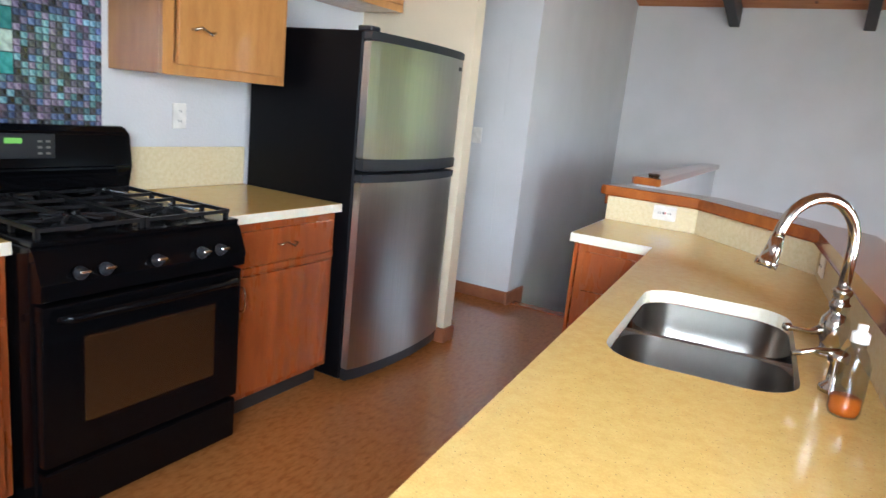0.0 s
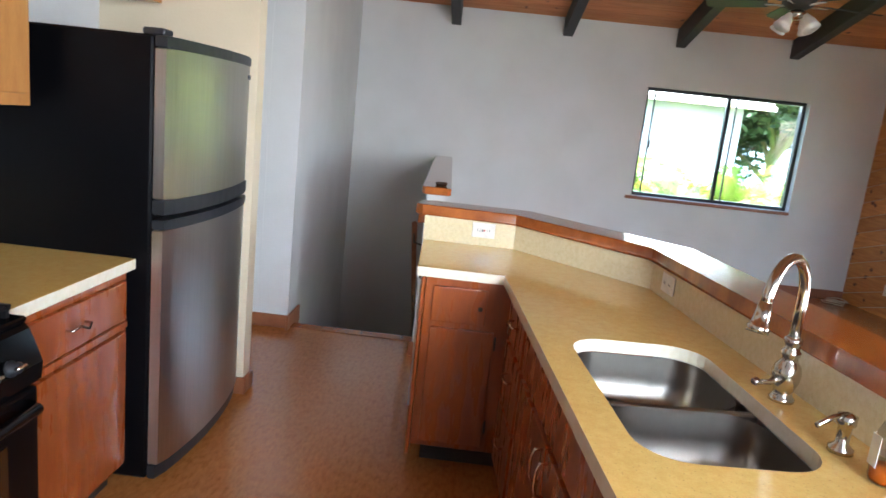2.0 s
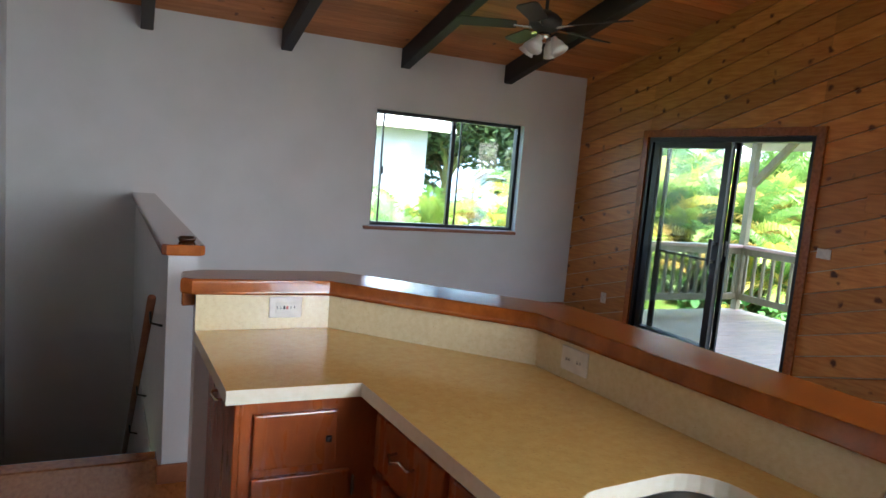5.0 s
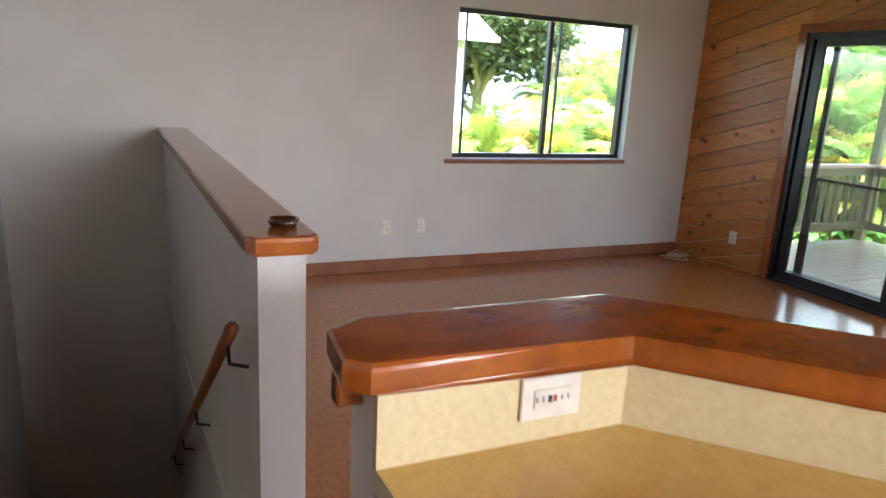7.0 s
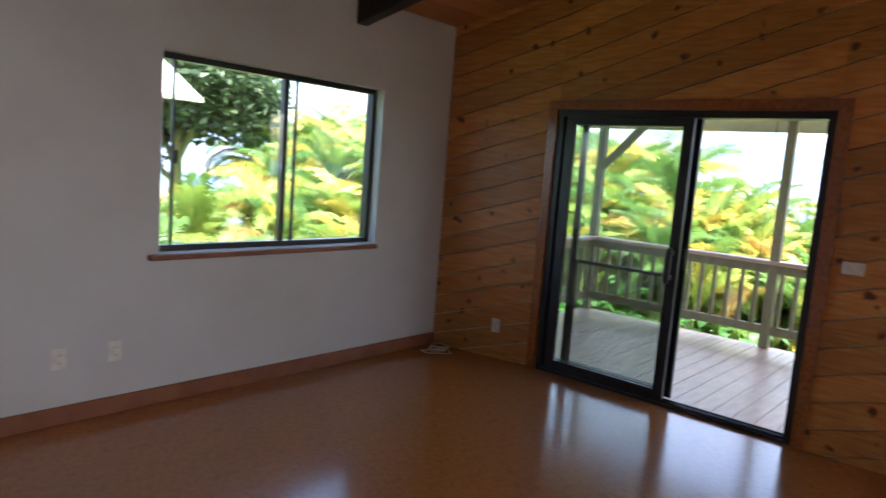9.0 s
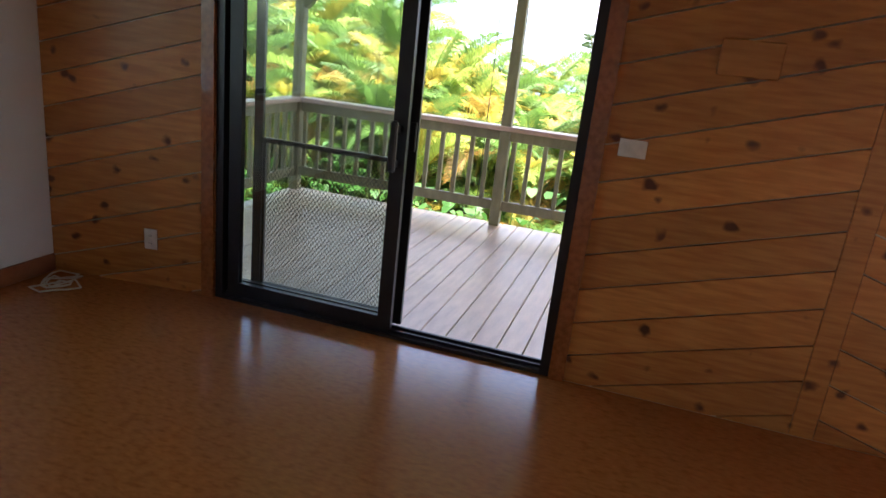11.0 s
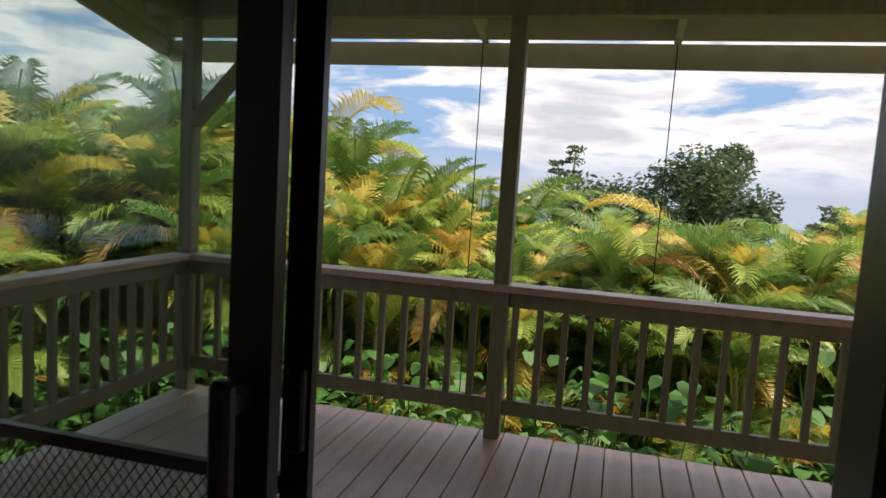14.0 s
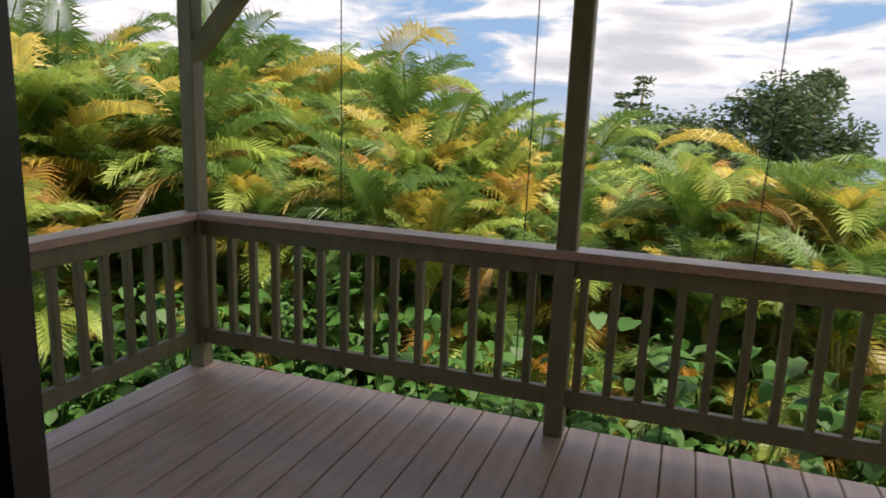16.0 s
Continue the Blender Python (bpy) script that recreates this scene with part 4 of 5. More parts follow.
for k in range(4):
    a = radians(90 * k + 30)
    bm = lathe(bmesh.new(), (0, 0, 0), [(.02, 0), (.03, -.03), (.045, -.06), (.05, -.09), (.06, -.115)], 16)
    bmesh.ops.transform(bm, matrix=Matrix.Translation((cx + .07 * math.cos(a), cy + .07 * math.sin(a), cz - .10)) @ pose(0, 0, 0, 0, 0, 90 * k + 30) @ pose(0, 0, 0, 0, -35, 0), verts=bm.verts)
    part("tulip_shade", bm, M["frost"], fan, "frosted glass tulip shade", True)

rk = thing("pot_rack", (1.4, 3.1, 2.2), "black iron hanging pot rack with hooks above the island", "pot rack")
X0, X1, Y0, Y1, Z0 = .94, 1.60, 2.40, 3.30, 2.26
boxes("rack_frame", [(X0, X1, Y0, Y0 + .012, Z0, Z0 + .085), (X0, X1, Y1 - .012, Y1, Z0, Z0 + .085), (X0, X0 + .012, Y0 + .012, Y1 - .012, Z0, Z0 + .085), (X1 - .012, X1, Y0 + .012, Y1 - .012, Z0, Z0 + .085)], M["alu"], rk)
for k in range(1, 8):
    bx("grid_bar", (X0 + .012, X1 - .012, Y0 + k * (Y1 - Y0) / 8 - .004, Y0 + k * (Y1 - Y0) / 8 + .004, Z0 + .04, Z0 + .048), M["alu"], rk, 0)
for k in range(1, 6):
    bx("grid_bar", (X0 + k * (X1 - X0) / 6 - .004, X0 + k * (X1 - X0) / 6 + .004, Y0 + .012, Y1 - .012, Z0 + .049, Z0 + .057), M["alu"], rk, 0)
for x, y in ((X0 + .05, Y1 - .02), (X0 + .3, Y1 - .02), (X1 - .06, Y1 - .02), (X0 + .02, Y0 + .3), (X0 + .02, Y0 + .65), (X1 - .02, Y0 + .5)):
    pts = [(x, y, Z0 + .09 + .0), (x, y + .018, Z0 + .07), (x, y + .018, Z0 - .01)] + [(x, y + .0 + .018 * math.cos(a), Z0 - .012 + .022 * math.sin(a)) for a in (-.6, -1.2, -1.8, -2.6)]
    part("hook", tube(bmesh.new(), pts, .004, 6), M["chrome"], rk, "", True)
for x in (X0 + .02, X1 - .02):
    for y in (Y0 + .02, Y1 - .02):
        part("chain", tube(bmesh.new(), [(x, y, Z0 + .08), (x, y, roof_z(y) - .001)], .005, 6), M["alu"], rk)

# ---- deck ----
DX, DN, DS, DZ = 7.66, 8.36, 1.2, -.068
PX, PN = 7.57, 8.29
joists = boxes("deck_frame", [(EX + .15, DX - .02, y, y + .045, DZ - .24, DZ - .035) for y in (1.3, 3.0, 4.7, 6.4, 8.2)] + [(DX - .065, DX - .02, DS, DN, DZ - .26, DZ - .0355 - .006)], M["rail"])
tagged(joists, "timber joists under the deck", "deck", kind="structure")
dk = thing("deck_floor", (EX + .15, DS, DZ), "brown painted wooden deck boards with dark gaps", "deck", kind="structure")
bm = box(bmesh.new(), EX + .145, DX, 0, .1390, -.032, 0, .004)
bmesh.ops.translate(bm, verts=bm.verts, vec=(-EX - .15, 0, 0))
me = bpy.data.meshes.new("board")
bm.to_mesh(me)
bm.free()
me.materials.append(M["deck"])
y = 5.453 - .145 * 30
while y < DN - .1:
    o = new("board", me)
    o.parent = dk
    o.location = (0, y - DS, random.uniform(-.0015, .0015))
    y += .145
for y in (2.13, 4.18, 6.235, PN):
    tagged(bx("deck_post", (PX - .045, PX + .045, y - .045, y + .045, DZ + .001, 2.30), M["rail"], None, .005), "square olive painted deck post", "post", "deck posts")
tagged(bx("deck_post", (5.05, 5.14, PN - .045, PN + .045, DZ + .001, 2.30), M["rail"], None, .005), "square olive painted deck post", "post", "deck posts")
RT = .832


def railing(a, b, axis):
    """A bay of railing between two posts."""
    q = thing("deck_railing", (PX, a, DZ) if axis == "y" else (a, PN, DZ), "olive painted deck railing with square balusters and brown cap", "railing", "deck railings")

    def bar(name, lo, hi, half, z0, z1, mt, shift=0.0):
        d = (PX - half + shift, PX + half + shift, lo, hi, z0, z1) if axis == "y" else (lo, hi, PN - half + shift, PN + half + shift, z0, z1)
        return bx(name, d, mt, q, .004)
    bar("top_rail", a, b, .02, RT - .13, RT - .041, M["rail"])
    bar("bottom_rail", a, b, .02, .075, .163, M["rail"])
    for i in range(int((b - a - .07) / .1395) + 1):
        c = b - .045 - .1395 * i
        bar("baluster", c - .019, c + .019, .019, .164, RT - .131, M["rail"])


for a, b in ((2.175, 4.135), (4.225, 6.19), (6.28, PN - .045)):
    railing(a, b, "y")
railing(5.14, PX - .045, "x")
part("rail_cap", box(bmesh.new(), PX - .075, PX + .075, DS, PN + .075, RT - .04, RT, .006), M["rail_cap"])
tagged(bpy.data.objects["rail_cap"], "brown painted flat cap along the deck railing", "railing cap", kind="structure")
tagged(part("rail_cap", box(bmesh.new(), 5.0, PX - .0755, PN - .07, PN + .07, RT - .04, RT, .006), M["rail_cap"]), "brown painted flat cap along the side railing", "railing cap", kind="structure")
# wire spikes along the cap
sp = bmesh.new()
for k in range(52):
    y_ = 1.6 + k * .13
    tube(sp, [(PX + .06, y_, RT - .002), (PX + .06, y_, RT + .014)], .0025, 4)
tube(sp, [(PX + .06, 1.5, RT + .012), (PX + .06, PN, RT + .012)], .0018, 4)
tagged(part("rail_wire", sp, M["alu"]), "thin wire along the outer edge of the cap", "wire", kind="stuff")
# beams, braces, rafters, fascia, roofing
tagged(bx("deck_beam", (PX - .045, PX + .045, DS, PN + .3, 2.301, 2.49), M["rail"], None, .006), "olive painted beam on the deck posts", "beam", kind="structure")
tagged(bx("deck_beam", (EX + .15, PX - .046, PN - .045, PN + .045, 2.301, 2.45), M["rail"], None, .006), "olive painted side beam over the deck", "beam", kind="structure")


def brace(p0, p1, w=.04):
    bm = bmesh.new()
    tube(bm, [p0, p1], .058, 4)
    tagged(part("corner_brace", bm, M["rail"]), "diagonal olive painted brace between post and beam", "brace", "corner braces")


brace((PX, PN - .03, 1.66), (PX, PN - .68, 2.34))
ER, FXX = .20, 8.42


def deck_roof(x):
    return 2.50 - ER * (x - PX)


y = 5.365 - 3 * 1.235
while y < 9.2:
    bm = bmesh.new()
    vs = [bm.verts.new((x, y + dy, deck_roof(x) + dz)) for x in (EX + .15, FXX) for dy, dz in ((-.022, 0), (.022, 0), (.022, .12), (-.022, .12))]
    for q in ((0, 1, 2, 3), (7, 6, 5, 4), (0, 4, 5, 1), (1, 5, 6, 2), (2, 6, 7, 3), (3, 7, 4, 0)):
        bm.faces.new([vs[k] for k in q])
    tagged(part("rafter", bm, M["eave"]), "pale painted rafter over the deck", "rafter", "deck rafters", "structure")
    y += 1.235
tagged(bx("fascia", (FXX + .001, FXX + .03, 1.4, 9.1, 2.18, 2.34), M["eave"], None, .004), "pale painted fascia board along the eave", "fascia", kind="structure")
bm = bmesh.new()
vs = [bm.verts.new((x, y_, deck_roof(x) + dz)) for y_ in (9.10, 9.13) for x, dz in ((EX + .1, -.06), (FXX + .03, -.13), (FXX + .03, .15), (EX + .1, .17))]
for q in ((0, 1, 2, 3), (7, 6, 5, 4), (0, 4, 5, 1), (1, 5, 6, 2), (2, 6, 7, 3), (3, 7, 4, 0)):
    bm.faces.new([vs[k] for k in q])
tagged(part("barge_board", bm, M["eave"]), "pale painted barge board along the roof end", "fascia", kind="structure")
tagged(bx("purlin", (FXX - .10, FXX - .075, 1.4, 9.05, 2.341, 2.485), M["eave"], None, .004), "pale painted board closing the eave", "purlin", kind="structure")
tagged(bx("purlin", (8.18, 8.27, 1.4, 9.05, deck_roof(8.2) + .122, deck_roof(8.2) + .16), M["eave"], None, .004), "pale painted purlin under the metal roof", "purlin", kind="structure")
for x in (7.2, 6.3, 5.4):
    tagged(bx("purlin", (x, x + .09, 1.4, 9.05, deck_roof(x) + .125, deck_roof(x) + .16), M["eave"], None, .004), "pale painted purlin under the metal roof", "purlin", kind="structure")
bm = bmesh.new()
cols = []
n = 330
for i in range(n + 1):
    y = 1.3 + 7.9 * i / n
    r = max(0.0, math.sin(2 * math.pi * y / .22)) ** .5 * .03
    cols.append([bm.verts.new((x, y, deck_roof(x) + .165 + r)) for x in (EX - .1, FXX + .06)])
for a, b in zip(cols, cols[1:]):
    bm.faces.new((a[0], b[0], b[1], a[1]))
ob = part("deck_roofing", bm, M["roof"])
so_ = ob.modifiers.new("thickness", "SOLIDIFY")
so_.thickness = .003
tagged(ob, "ribbed metal roofing over the deck", "roof", kind="structure")
for y in (7.83, 6.61, 5.365, 4.13):
    bm = tube(bmesh.new(), [(FXX - .06, y, deck_roof(FXX) - .0), (FXX - .02, y + .01, 1.2), (FXX + .05, y + .04, -2.3)], .004, 5)
    tagged(part("hanging_wire", bm, M["alu"]), "thin dark wire from the eave to the ground", "wire", "eave wires")

# ---- ground, distance ----
GZ = -2.5
M["grass"] = mat("lawn", (.10, .17, .03), .8, color2=(.06, .11, .02), scale=1.2, bump=.5, bump_scale=60, fine=.4)
M["soil"] = mat("shaded_soil", (.045, .035, .022), .9, color2=(.03, .03, .015), scale=2, bump=.5, bump_scale=30)
M["sea"] = mat("sea", (.07, .13, .20), .3, color2=(.09, .16, .24), scale=.002, bump=0)
bm = bmesh.new()
prism(bm, [(-300, -2500), (2600, -2500), (2600, 2500), (-300, 2500)], GZ - 30.3, GZ - 30)
tagged(part("water", bm, M["sea"]), "distant grey-blue sea", "sea", kind="structure")
bm = bmesh.new()
N = 40
grid = {}
for i in range(N + 1):
    for j in range(N + 1):
        x, y = -20 + 160 * (i / N) ** 1.5, -60 + 140 * j / N
        grid[i, j] = bm.verts.new((x, y, GZ + noise.noise((x * .1, y * .1, 0)) * .25 - max(0, x - 14) * .16))
for i in range(N):
    for j in range(N):
        bm.faces.new((grid[i, j], grid[i + 1, j], grid[i + 1, j + 1], grid[i, j + 1]))
tagged(part("ground", bm, M["grass"], None, "", True), "sloping green garden ground", "ground", kind="structure")


def leaf_mat(name, c, c2, rough=.45):
    m = mat(name, c, rough, color2=c2, scale=3, bump=0, fine=.15, island=.25)
    nt = m.node_tree
    b = nt.nodes["Principled BSDF"]
    tl, ad = nt.nodes.new("ShaderNodeBsdfTranslucent"), nt.nodes.new("ShaderNodeMixShader")
    nt.links.new(b.inputs["Base Color"].links[0].from_socket, tl.inputs[0])
    ad.inputs[0].default_value = .42
    nt.links.new(b.outputs[0], ad.inputs[1])
    nt.links.new(tl.outputs[0], ad.inputs[2])
    nt.links.new(ad.outputs[0], nt.nodes["Material Output"].inputs[0])
    return m


PALM = [leaf_mat("palm_green", (.09, .18, .035), (.14, .25, .05)), leaf_mat("palm_lime", (.26, .36, .06), (.36, .46, .10)), leaf_mat("palm_gold", (.46, .36, .045), (.52, .42, .09)), leaf_mat("palm_orange", (.42, .22, .035), (.38, .25, .07))]
M["stem"] = mat("palm_stem", (.20, .22, .07), .5, color2=(.26, .20, .07), scale=3, bump=.1)
LEAF = leaf_mat("broad_leaf", (.05, .145, .025), (.09, .23, .045), .55)
TREE = leaf_mat("grey_green_leaf", (.06, .10, .04), (.10, .15, .06))
LIME = leaf_mat("lime_leaf", (.35, .45, .08), (.5, .52, .15))


def frond(bm, base, az, rise, length, droop, mi, rng):
    """An arching rib with long narrow leaflets on both sides."""
    d = Vector((math.cos(az), math.sin(az), 0))
    side = Vector((-d.y, d.x, 0))
    n = 26
    pts = []
    for i in range(n + 1):
        s = i / n
        ang = rise - droop * s ** 1.5
        pts.append((pts[-1] + (d * math.cos(ang) + Vector((0, 0, 1)) * math.sin(ang)) * (length / n)) if pts else Vector(base))
    start = len(bm.faces)
    for a, b in zip(pts[:-1:3], pts[3::3]):
        w = side * .012
        bm.faces.new([bm.verts.new(p) for p in (a - w, a + w, b + w, b - w)])
    for i in range(4, n + 1):
        for h in (0, .5):
            if i == n and h:
                continue
            s = (i + h) / n
            p = pts[i].lerp(pts[min(i + 1, n)], h)
            t = (pts[min(i + 1, n)] - pts[max(i - 1, 0)]).normalized()
            up = side.cross(t) * -1
            ll = length * .40 * math.sin(math.pi * (.16 + .78 * s)) ** .7 * rng.uniform(.85, 1.1)
            for k in (-1, 1):
                q = (side * k * .75 + t * .85 + up * .45).normalized()
                mid = p + q * ll * .5
                tip = p + q * ll + Vector((0, 0, -1)) * ll * rng.uniform(.1, .6)
                w = t * .0135
                bm.faces.new([bm.verts.new(v) for v in (p - w * .5, p + w * .5, mid + w, mid - w)])
                bm.faces.new([bm.verts.new(v) for v in (mid - w, mid + w, tip)])
    bm.faces.ensure_lookup_table()
    for f in bm.faces[start:]:
        f.material_index = mi


def palm_mesh(seed, gold):
    """A clump of several stems, each with its own crown of fronds."""
    rng = random.Random(seed)
    stems, crown = bmesh.new(), bmesh.new()
    for k in range(7):
        a = rng.uniform(0, 6.28)
        r = rng.uniform(.1, .65)
        h = rng.uniform(1.2, 3.2)
        lean = rng.uniform(.1, .5)
        p0 = Vector((r * math.cos(a), r * math.sin(a), -.3))
        p1 = p0 + Vector((lean * math.cos(a), lean * math.sin(a), h))
        tube(stems, [p0, p0.lerp(p1, .5) + Vector((0, 0, .1)), p1], [.05, .04, .03], 6)
        for j in range(10):
            az = a + j * 2.4 + rng.uniform(-.3, .3)
            u = rng.random()
            mi = 0 if u < .45 - gold * .25 else 1 if u < .75 - gold * .2 else 2 if u < .93 - gold * .08 else 3
            frond(crown, p1 - Vector((0, 0, .05 * j)), az, rng.uniform(.8, 1.5) - (.6 if mi == 3 else 0), rng.uniform(.95, 1.6), rng.uniform(.7, 2.0), mi, rng)
    out = []
    for nm, bm, ms in (("trunk", stems, [M["stem"]]), ("crown", crown, PALM)):
        me = bpy.data.meshes.new(nm)
        bm.to_mesh(me)
        bm.free()
        for m in ms:
            me.materials.append(m)
        out.append(me)
    return out


PALMS = [palm_mesh(s, g) for s, g in ((1, 0), (2, .3), (3, .7), (4, 1.0), (5, .15), (6, -.1))]


def palm(x, y, scale, turn, v, lift=0.0):
    z = GZ - max(0, x - 14) * .16 + lift
    t = thing("areca_palm", (x, y, z), "clump of areca palms with arching green and golden fronds" if v in (2, 3) else "clump of areca palms with arching green fronds", "palm", "garden palms")
    t.rotation_euler, t.scale = (0, 0, turn), (scale, scale, scale)
    for nm, me in zip(("trunk", "crown"), PALMS[v]):
        o = new(nm, me)
        o.parent = t


rng = random.Random(11)
for row, (x0, h) in enumerate(((11.9, .86), (12.8, .96), (14.0, 1.06), (16, 1.16), (19, 1.3))):
    y = -6 + row * .5
    while y < 18 + row * 3:
        v = rng.choice((0, 1, 4, 5)) if y > 7 else rng.choice((1, 2, 3, 3, 2))
        s = h * rng.uniform(.85, 1.12) * (1.32 if y > 13 else 1.04 if y > 10 else 1.05 if y > 8 else .96)
        palm(x0 + rng.uniform(-.5, .5), y, s, rng.uniform(0, 6.28), v)
        y += rng.uniform(.9, 1.4) * (1 + .12 * row)
for k in range(9):
    palm(2.0 + k * 1.15 + rng.uniform(-.3, .3), 12.2 + rng.uniform(-.4, .9) + .1 * k, rng.uniform(.74, .95), rng.uniform(0, 6.28), rng.choice((0, 5, 4, 1)))
for x_, y_, s_ in ((3.1, 10.9, .88), (4.2, 11.2, .86), (2.4, 11.4, .9)):
    palm(x_, y_, s_, rng.uniform(0, 6.28), 5)


for k in range(8):
    palm(-.5 + k * 1.4, 14.2 + rng.uniform(-.5, .5), rng.uniform(.92, 1.06), rng.uniform(0, 6.28), rng.choice((0, 1, 4)))


def leafy(bm, c, r, n, size, rng, flat=.75):
    """A loose cloud of small pointed leaves."""
    for _ in range(n):
        while True:
            v = Vector((rng.uniform(-1, 1), rng.uniform(-1, 1), rng.uniform(-1, 1)))
            if .2 < v.length < 1:
                break
        p = Vector(c) + Vector((v.x * r, v.y * r, v.z * r * flat))
        a = Vector((rng.gauss(0, 1), rng.gauss(0, 1), rng.gauss(0, .6))).normalized()
        b = a.cross(Vector((rng.gauss(0, 1), rng.gauss(0, 1), rng.gauss(0, 1)))).normalized()
        s = size * rng.uniform(.6, 1.3)
        bm.faces.new([bm.verts.new(q) for q in (p - a * s, p + b * s * .35, p + a * s, p - b * s * .35)])


def tree(x, y, z, height, spread, leaf, size, count, seed, label, flat=.7):
    rng = random.Random(seed)
    t = thing("tree", (x, y, z), label, "tree", "garden trees")
    tr, cr = bmesh.new(), bmesh.new()
    base, top = Vector((x, y, z - .3)), Vector((x + rng.uniform(-.3, .3), y, z + height * .62))
    tube(tr, [base, base.lerp(top, .5) + Vector((.1, .1, 0)), top], [height * .03, height * .022, height * .012], 8)
    for k in range(9):
        a = k * 2.4 + rng.uniform(-.4, .4)
        s = base.lerp(top, rng.uniform(.5, .95))
        e = s + Vector((math.cos(a) * spread * rng.uniform(.5, 1), math.sin(a) * spread * rng.uniform(.5, 1), height * rng.uniform(.12, .34)))
        tube(tr, [s, s.lerp(e, .5) + Vector((0, 0, .1 * spread)), e], [height * .011, height * .008, height * .003], 6)
        for f in (.65, .85, 1.0):
            leafy(cr, s.lerp(e, f), spread * rng.uniform(.28, .5), count // 27, size, rng, flat)
    part("trunk", tr, M["stem"], t)
    part("crown", cr, leaf, t)


tree(27, 4.6, -4.8, 8.0, 3.0, TREE, .12, 12000, 1, "grey-green leafy tree rising above the palms")
tree(28, 2.3, -4.8, 9.9, 1.9, TREE, .12, 9000, 2, "grey-green leafy tree leaning above the palms")
tree(34, 7.9, -5.4, 9.2, 1.1, TREE, .16, 1500, 3, "tall thin tree above the palms", .4)
tree(34, 14.1, -5.5, 8.2, 1.1, TREE, .16, 1300, 4, "tall thin tree above the palms", .4)
tree(34, -3.2, -5.5, 7.7, 1.4, TREE, .2, 1400, 5, "far thin tree above the palms", .4)
tree(10.6, 25, -2.5, 9.6, 3.2, TREE, .2, 9000, 6, "large dark leafy tree behind the neighbour's house")
tree(8.5, 27, -2.5, 9.5, 3.0, TREE, .2, 8000, 8, "dark leafy tree behind the palms")

# understorey: broad-leaved shrubs and a lime ground cover
def shrub(x, y, height, lm, label, n, leaf):
    sh = thing("shrub", (x, y, GZ), label, "shrub", "garden shrubs")
    bm = bmesh.new()
    for j in range(n):
        a, e, L_ = rng.uniform(0, 6.28), rng.uniform(.1, 1.2), leaf * rng.uniform(.6, 1.4)
        o = Vector((x + rng.uniform(-.42, .42), y + rng.uniform(-.42, .42), GZ + height * rng.uniform(.12, 1)))
        d = Vector((math.cos(a) * math.cos(e), math.sin(a) * math.cos(e), math.sin(e) * .7))
        s_ = Vector((-math.sin(a), math.cos(a), 0)) * L_ * .28
        m_, tip = o + d * L_ * .5 + Vector((0, 0, .03)), o + d * L_ - Vector((0, 0, L_ * .25))
        q1, q2 = o + d * L_ * .22 + Vector((0, 0, .015)), o + d * L_ * .8
        for k in (-1, 1):
            bm.faces.new([bm.verts.new(v) for v in (o, q1 + s_ * .75 * k, m_ + s_ * k, m_)])
            bm.faces.new([bm.verts.new(v) for v in (m_, m_ + s_ * k, q2 + s_ * .5 * k, tip)])
        if j % 4 == 0:
            tube(bm, [(x, y, GZ - .05), o], .008, 4, False)
    part("foliage", bm, lm, sh)


for k in range(95):
    shrub(rng.uniform(9.2, 11.0), rng.uniform(-1, 13), rng.uniform(1.0, 2.4), LEAF, "dark green broad-leaved shrub under the palms", 44, .27)
for k in range(34):
    shrub(rng.uniform(8.5, 9.3), rng.uniform(0, 9.5), rng.uniform(.5, 1.15), LIME, "low lime-green shrub beside the deck", 70, .10)

# neighbour's house beyond the window
nh = thing("neighbour_house", (3.5, 19, GZ), "pale neighbouring house with a white metal roof among palms", "house")
bx("wall", (.4, 6.7, 17.6, 22, GZ, 2.5), M["wall"], nh, 0)
bm = bmesh.new()
vs = [bm.verts.new(p) for p in ((0, 17.0, 2.5), (7.2, 17.0, 2.5), (7.2, 22.6, 2.5), (0, 22.6, 2.5), (0, 19.8, 3.9), (7.2, 19.8, 3.9))]
for q in ((0, 1, 5, 4), (2, 3, 4, 5), (0, 4, 3), (1, 2, 5), (0, 3, 2, 1)):
    bm.faces.new([vs[i] for i in q])
rf = part("roof", bm, M["wall"], nh, "white metal roof")
bx("gutter", (0, 7.2, 16.93, 16.998, 2.40, 2.51), M["eave"], rf, .01)

# sky backdrop: a far cylinder wall of cloud
bd = bpy.data.materials.new("cloudy_sky")
bd.use_nodes = True
nt = bd.node_tree
nt.nodes.remove(nt.nodes["Principled BSDF"])
L = nt.links.new
co = nt.nodes.new("ShaderNodeTexCoord")
mp = nt.nodes.new("ShaderNodeMapping")
mp.inputs["Scale"].default_value = (.0042, .0042, .017)
L(co.outputs["Object"], mp.inputs[0])
ns = nt.nodes.new("ShaderNodeTexNoise")
ns.inputs["Scale"].default_value, ns.inputs["Detail"].default_value, ns.inputs["Roughness"].default_value = 1.3, 9, .55
ns.inputs["Distortion"].default_value = .3
L(mp.outputs[0], ns.inputs["Vector"])
rp = nt.nodes.new("ShaderNodeValToRGB")
els = rp.color_ramp.elements
els[0].position, els[0].color = .38, (.24, .42, .68, 1)
els[1].position, els[1].color = .66, (.52, .57, .65, 1)
e = els.new(.44)
e.color = (.50, .60, .74, 1)
e = els.new(.50)
e.color = (.86, .89, .93, 1)
L(ns.outputs[0], rp.inputs[0])
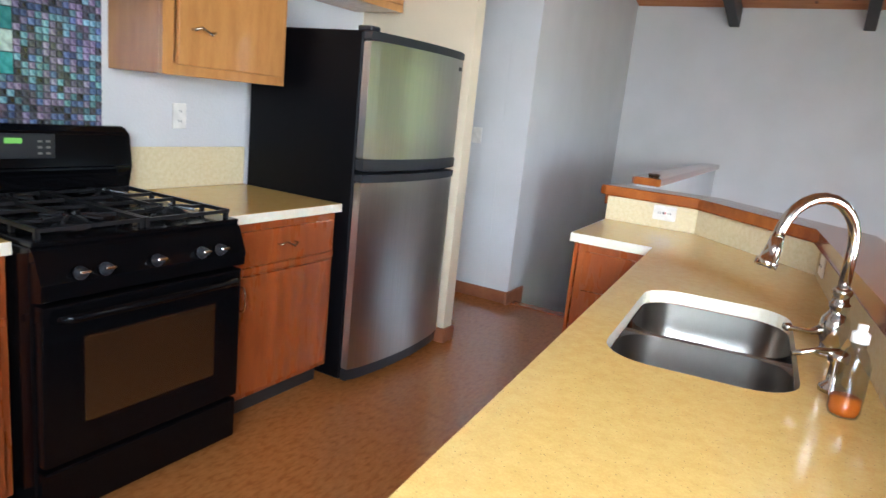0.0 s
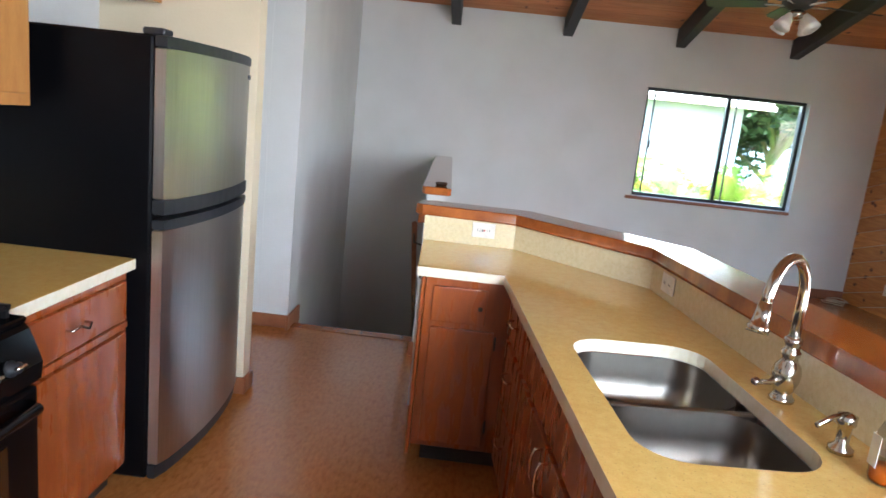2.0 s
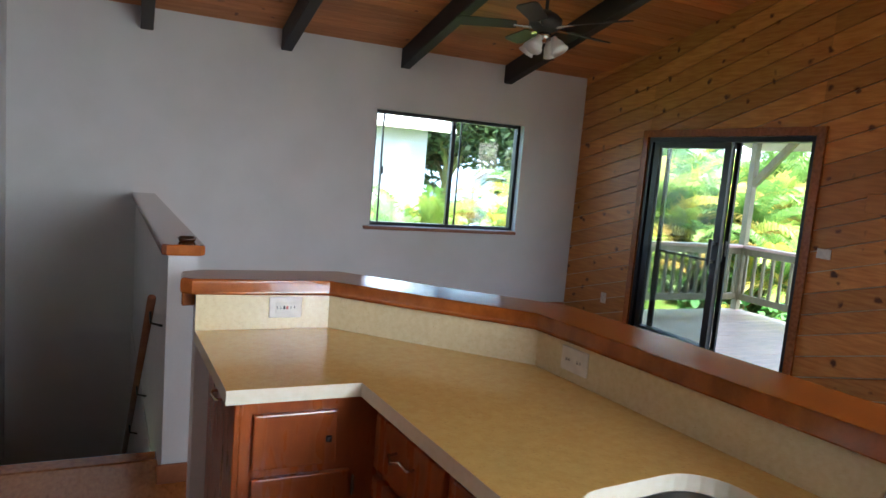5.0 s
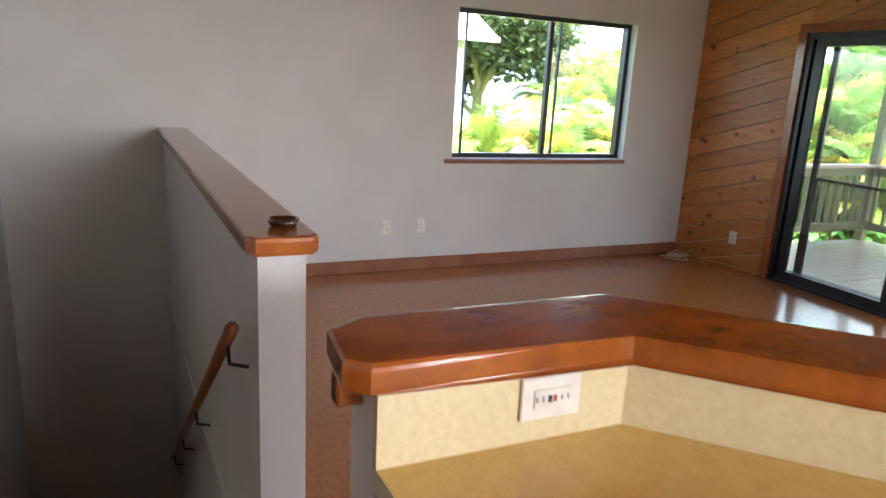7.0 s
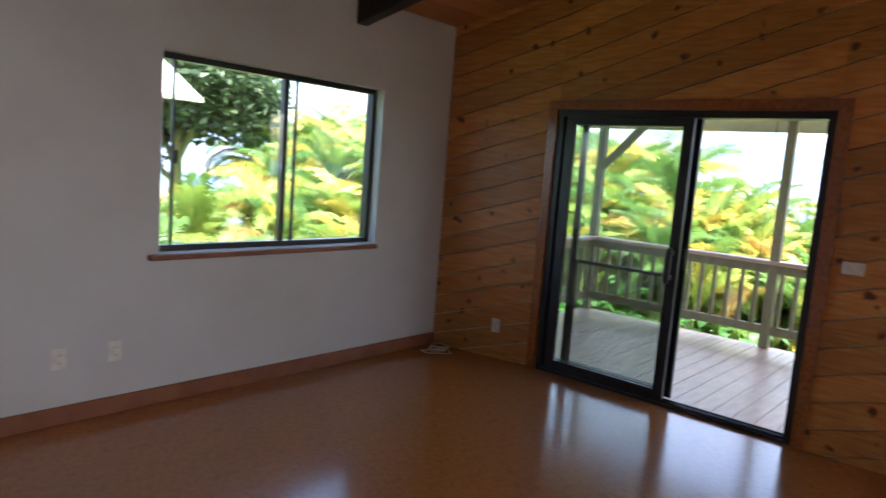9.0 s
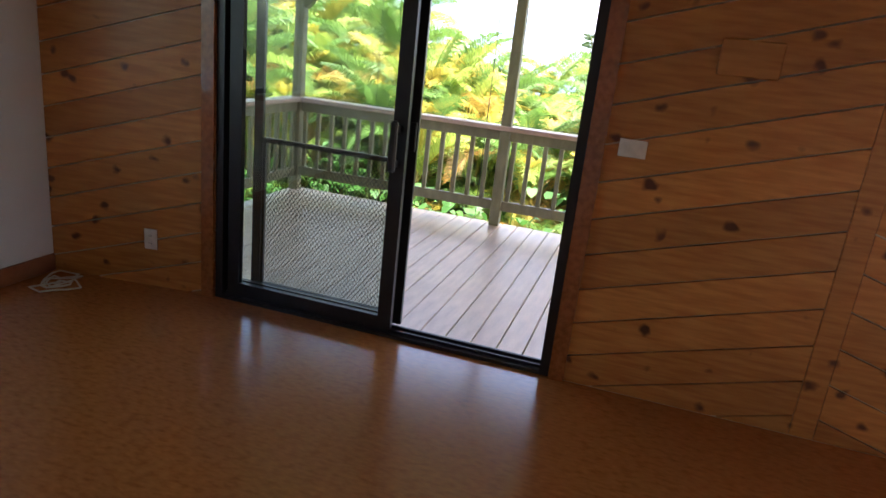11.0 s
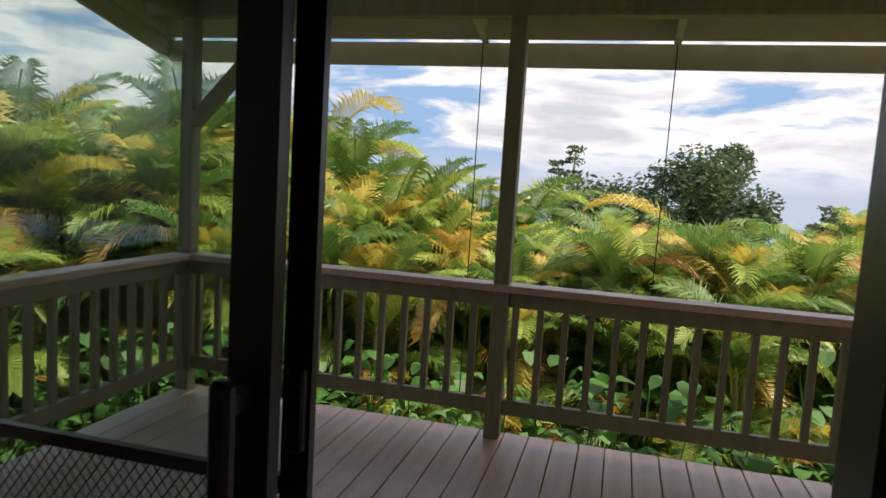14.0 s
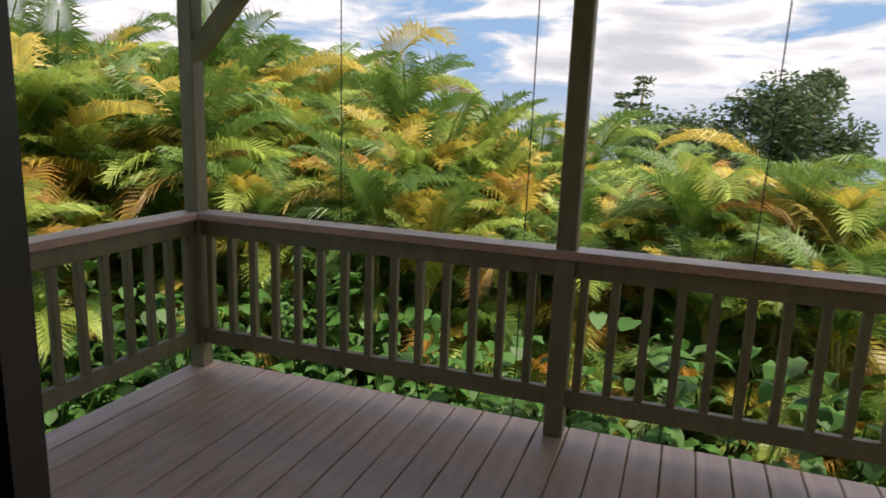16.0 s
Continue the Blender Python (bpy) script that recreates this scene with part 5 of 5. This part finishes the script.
sep = nt.nodes.new("ShaderNodeSeparateXYZ")
L(co.outputs["Object"], sep.inputs[0])
hr_ = nt.nodes.new("ShaderNodeMapRange")
hr_.inputs[1].default_value, hr_.inputs[2].default_value = 5, 60
L(sep.outputs[2], hr_.inputs[0])
mx = nt.nodes.new("ShaderNodeMix")
mx.data_type = 'RGBA'
L(hr_.outputs[0], mx.inputs[0])
mx.inputs[6].default_value = (.42, .52, .66, 1)
L(rp.outputs[0], mx.inputs[7])
em = nt.nodes.new("ShaderNodeEmission")
em.inputs[1].default_value = BACKDROP
L(mx.outputs[2], em.inputs[0])
L(em.outputs[0], nt.nodes["Material Output"].inputs[0])
bm = bmesh.new()
R = 900
prev = None
for k in range(49):
    a = radians(-40 + 150 * k / 48)
    cur = [bm.verts.new((R * math.cos(a), R * math.sin(a), z)) for z in (-60, 40, 160, 300)]
    if prev:
        for i in range(3):
            bm.faces.new((prev[i], cur[i], cur[i + 1], prev[i + 1]))
    prev = cur
tagged(part("backdrop", bm, bd), "cloudy blue and white sky over the sea", "sky", kind="structure")

# ---- pine boards of the sea-side wall, last ----
pw = thing("wall_boards", (EX, 6, 0), "diagonal varnished knotty pine boards on the wall", "wall panelling", kind="structure")
SL, BW, BAT, PHASE = .30, .166, 4.21, .028


def clip(poly, f):
    """Keep the side of an outline where f is positive; f is linear in y, z."""
    out = []
    for i, p in enumerate(poly):
        q = poly[(i + 1) % len(poly)]
        a, b = f(p), f(q)
        if a >= 0:
            out.append(p)
        if a * b < 0:
            t = a / (a - b)
            out.append((p[0] + t * (q[0] - p[0]), p[1] + t * (q[1] - p[1])))
    return out


def board_region(poly, slope):
    """Boards at a slope (rise for each metre of -y) over one convex outline."""
    key = [z + slope * p for p, z in poly]
    k = math.floor(min(key) / BW) - 1
    while k * BW < max(key):
        c0, c1 = k * BW + PHASE + .004, (k + 1) * BW + PHASE - .004
        pl = clip(clip(poly, lambda p: p[1] + slope * p[0] - c0), lambda p: c1 - p[1] - slope * p[0])
        k += 1
        if len(pl) < 3:
            continue
        bm = bmesh.new()
        lo = [bm.verts.new((east_x(p[0]) + .019, p[0], p[1])) for p in pl]
        hi = [bm.verts.new((east_x(p[0]) + .003, p[0], p[1])) for p in pl]
        try:
            bm.faces.new(lo), bm.faces.new(hi[::-1])
        except ValueError:
            bm.free()
            continue
        n = len(pl)
        for i in range(n):
            bm.faces.new((lo[i], lo[(i + 1) % n], hi[(i + 1) % n], hi[i]))
        part("board", bm, M["pine_wall"], pw)


board_region([(DOOR[1] + .002, 0), (NY, 0), (NY, roof_z(NY)), (DOOR[1] + .002, roof_z(DOOR[1]))], SL)
board_region([(DOOR[0] - .002, DOOR[2] + .001), (DOOR[1] + .002, DOOR[2] + .001), (DOOR[1] + .002, roof_z(DOOR[1])), (DOOR[0] - .002, roof_z(DOOR[0]))], SL)
board_region([(BAT, 0), (DOOR[0] - .002, 0), (DOOR[0] - .002, roof_z(DOOR[0])), (BAT, roof_z(BAT))], SL)
board_region([(DOOR2[1] + .002, 0), (BAT - .1, 0), (BAT - .1, roof_z(BAT - .1)), (DOOR2[1] + .002, roof_z(DOOR2[1]))], -SL)
board_region([(DOOR2[0], DOOR2[2] + .001), (DOOR2[1] + .002, DOOR2[2] + .001), (DOOR2[1] + .002, roof_z(DOOR2[1])), (DOOR2[0], roof_z(DOOR2[0]))], -SL)
board_region([(SY, 0), (DOOR2[0], 0), (DOOR2[0], roof_z(DOOR2[0])), (.2, roof_z(.2)), (SY, roof_z(SY))], -SL)
bx("batten", (EX + .001, EX + .019, BAT - .098, BAT - .002, 0, roof_z(BAT)), M["pine_wall"], pw, .002)

plq = tagged(bx("wooden_plaque", (EX - .012, EX + .002, 4.59, 4.82, 1.46, 1.60), M["pine_wall"], None, .004), "plain wooden plate fixed to the pine boards", "plaque")
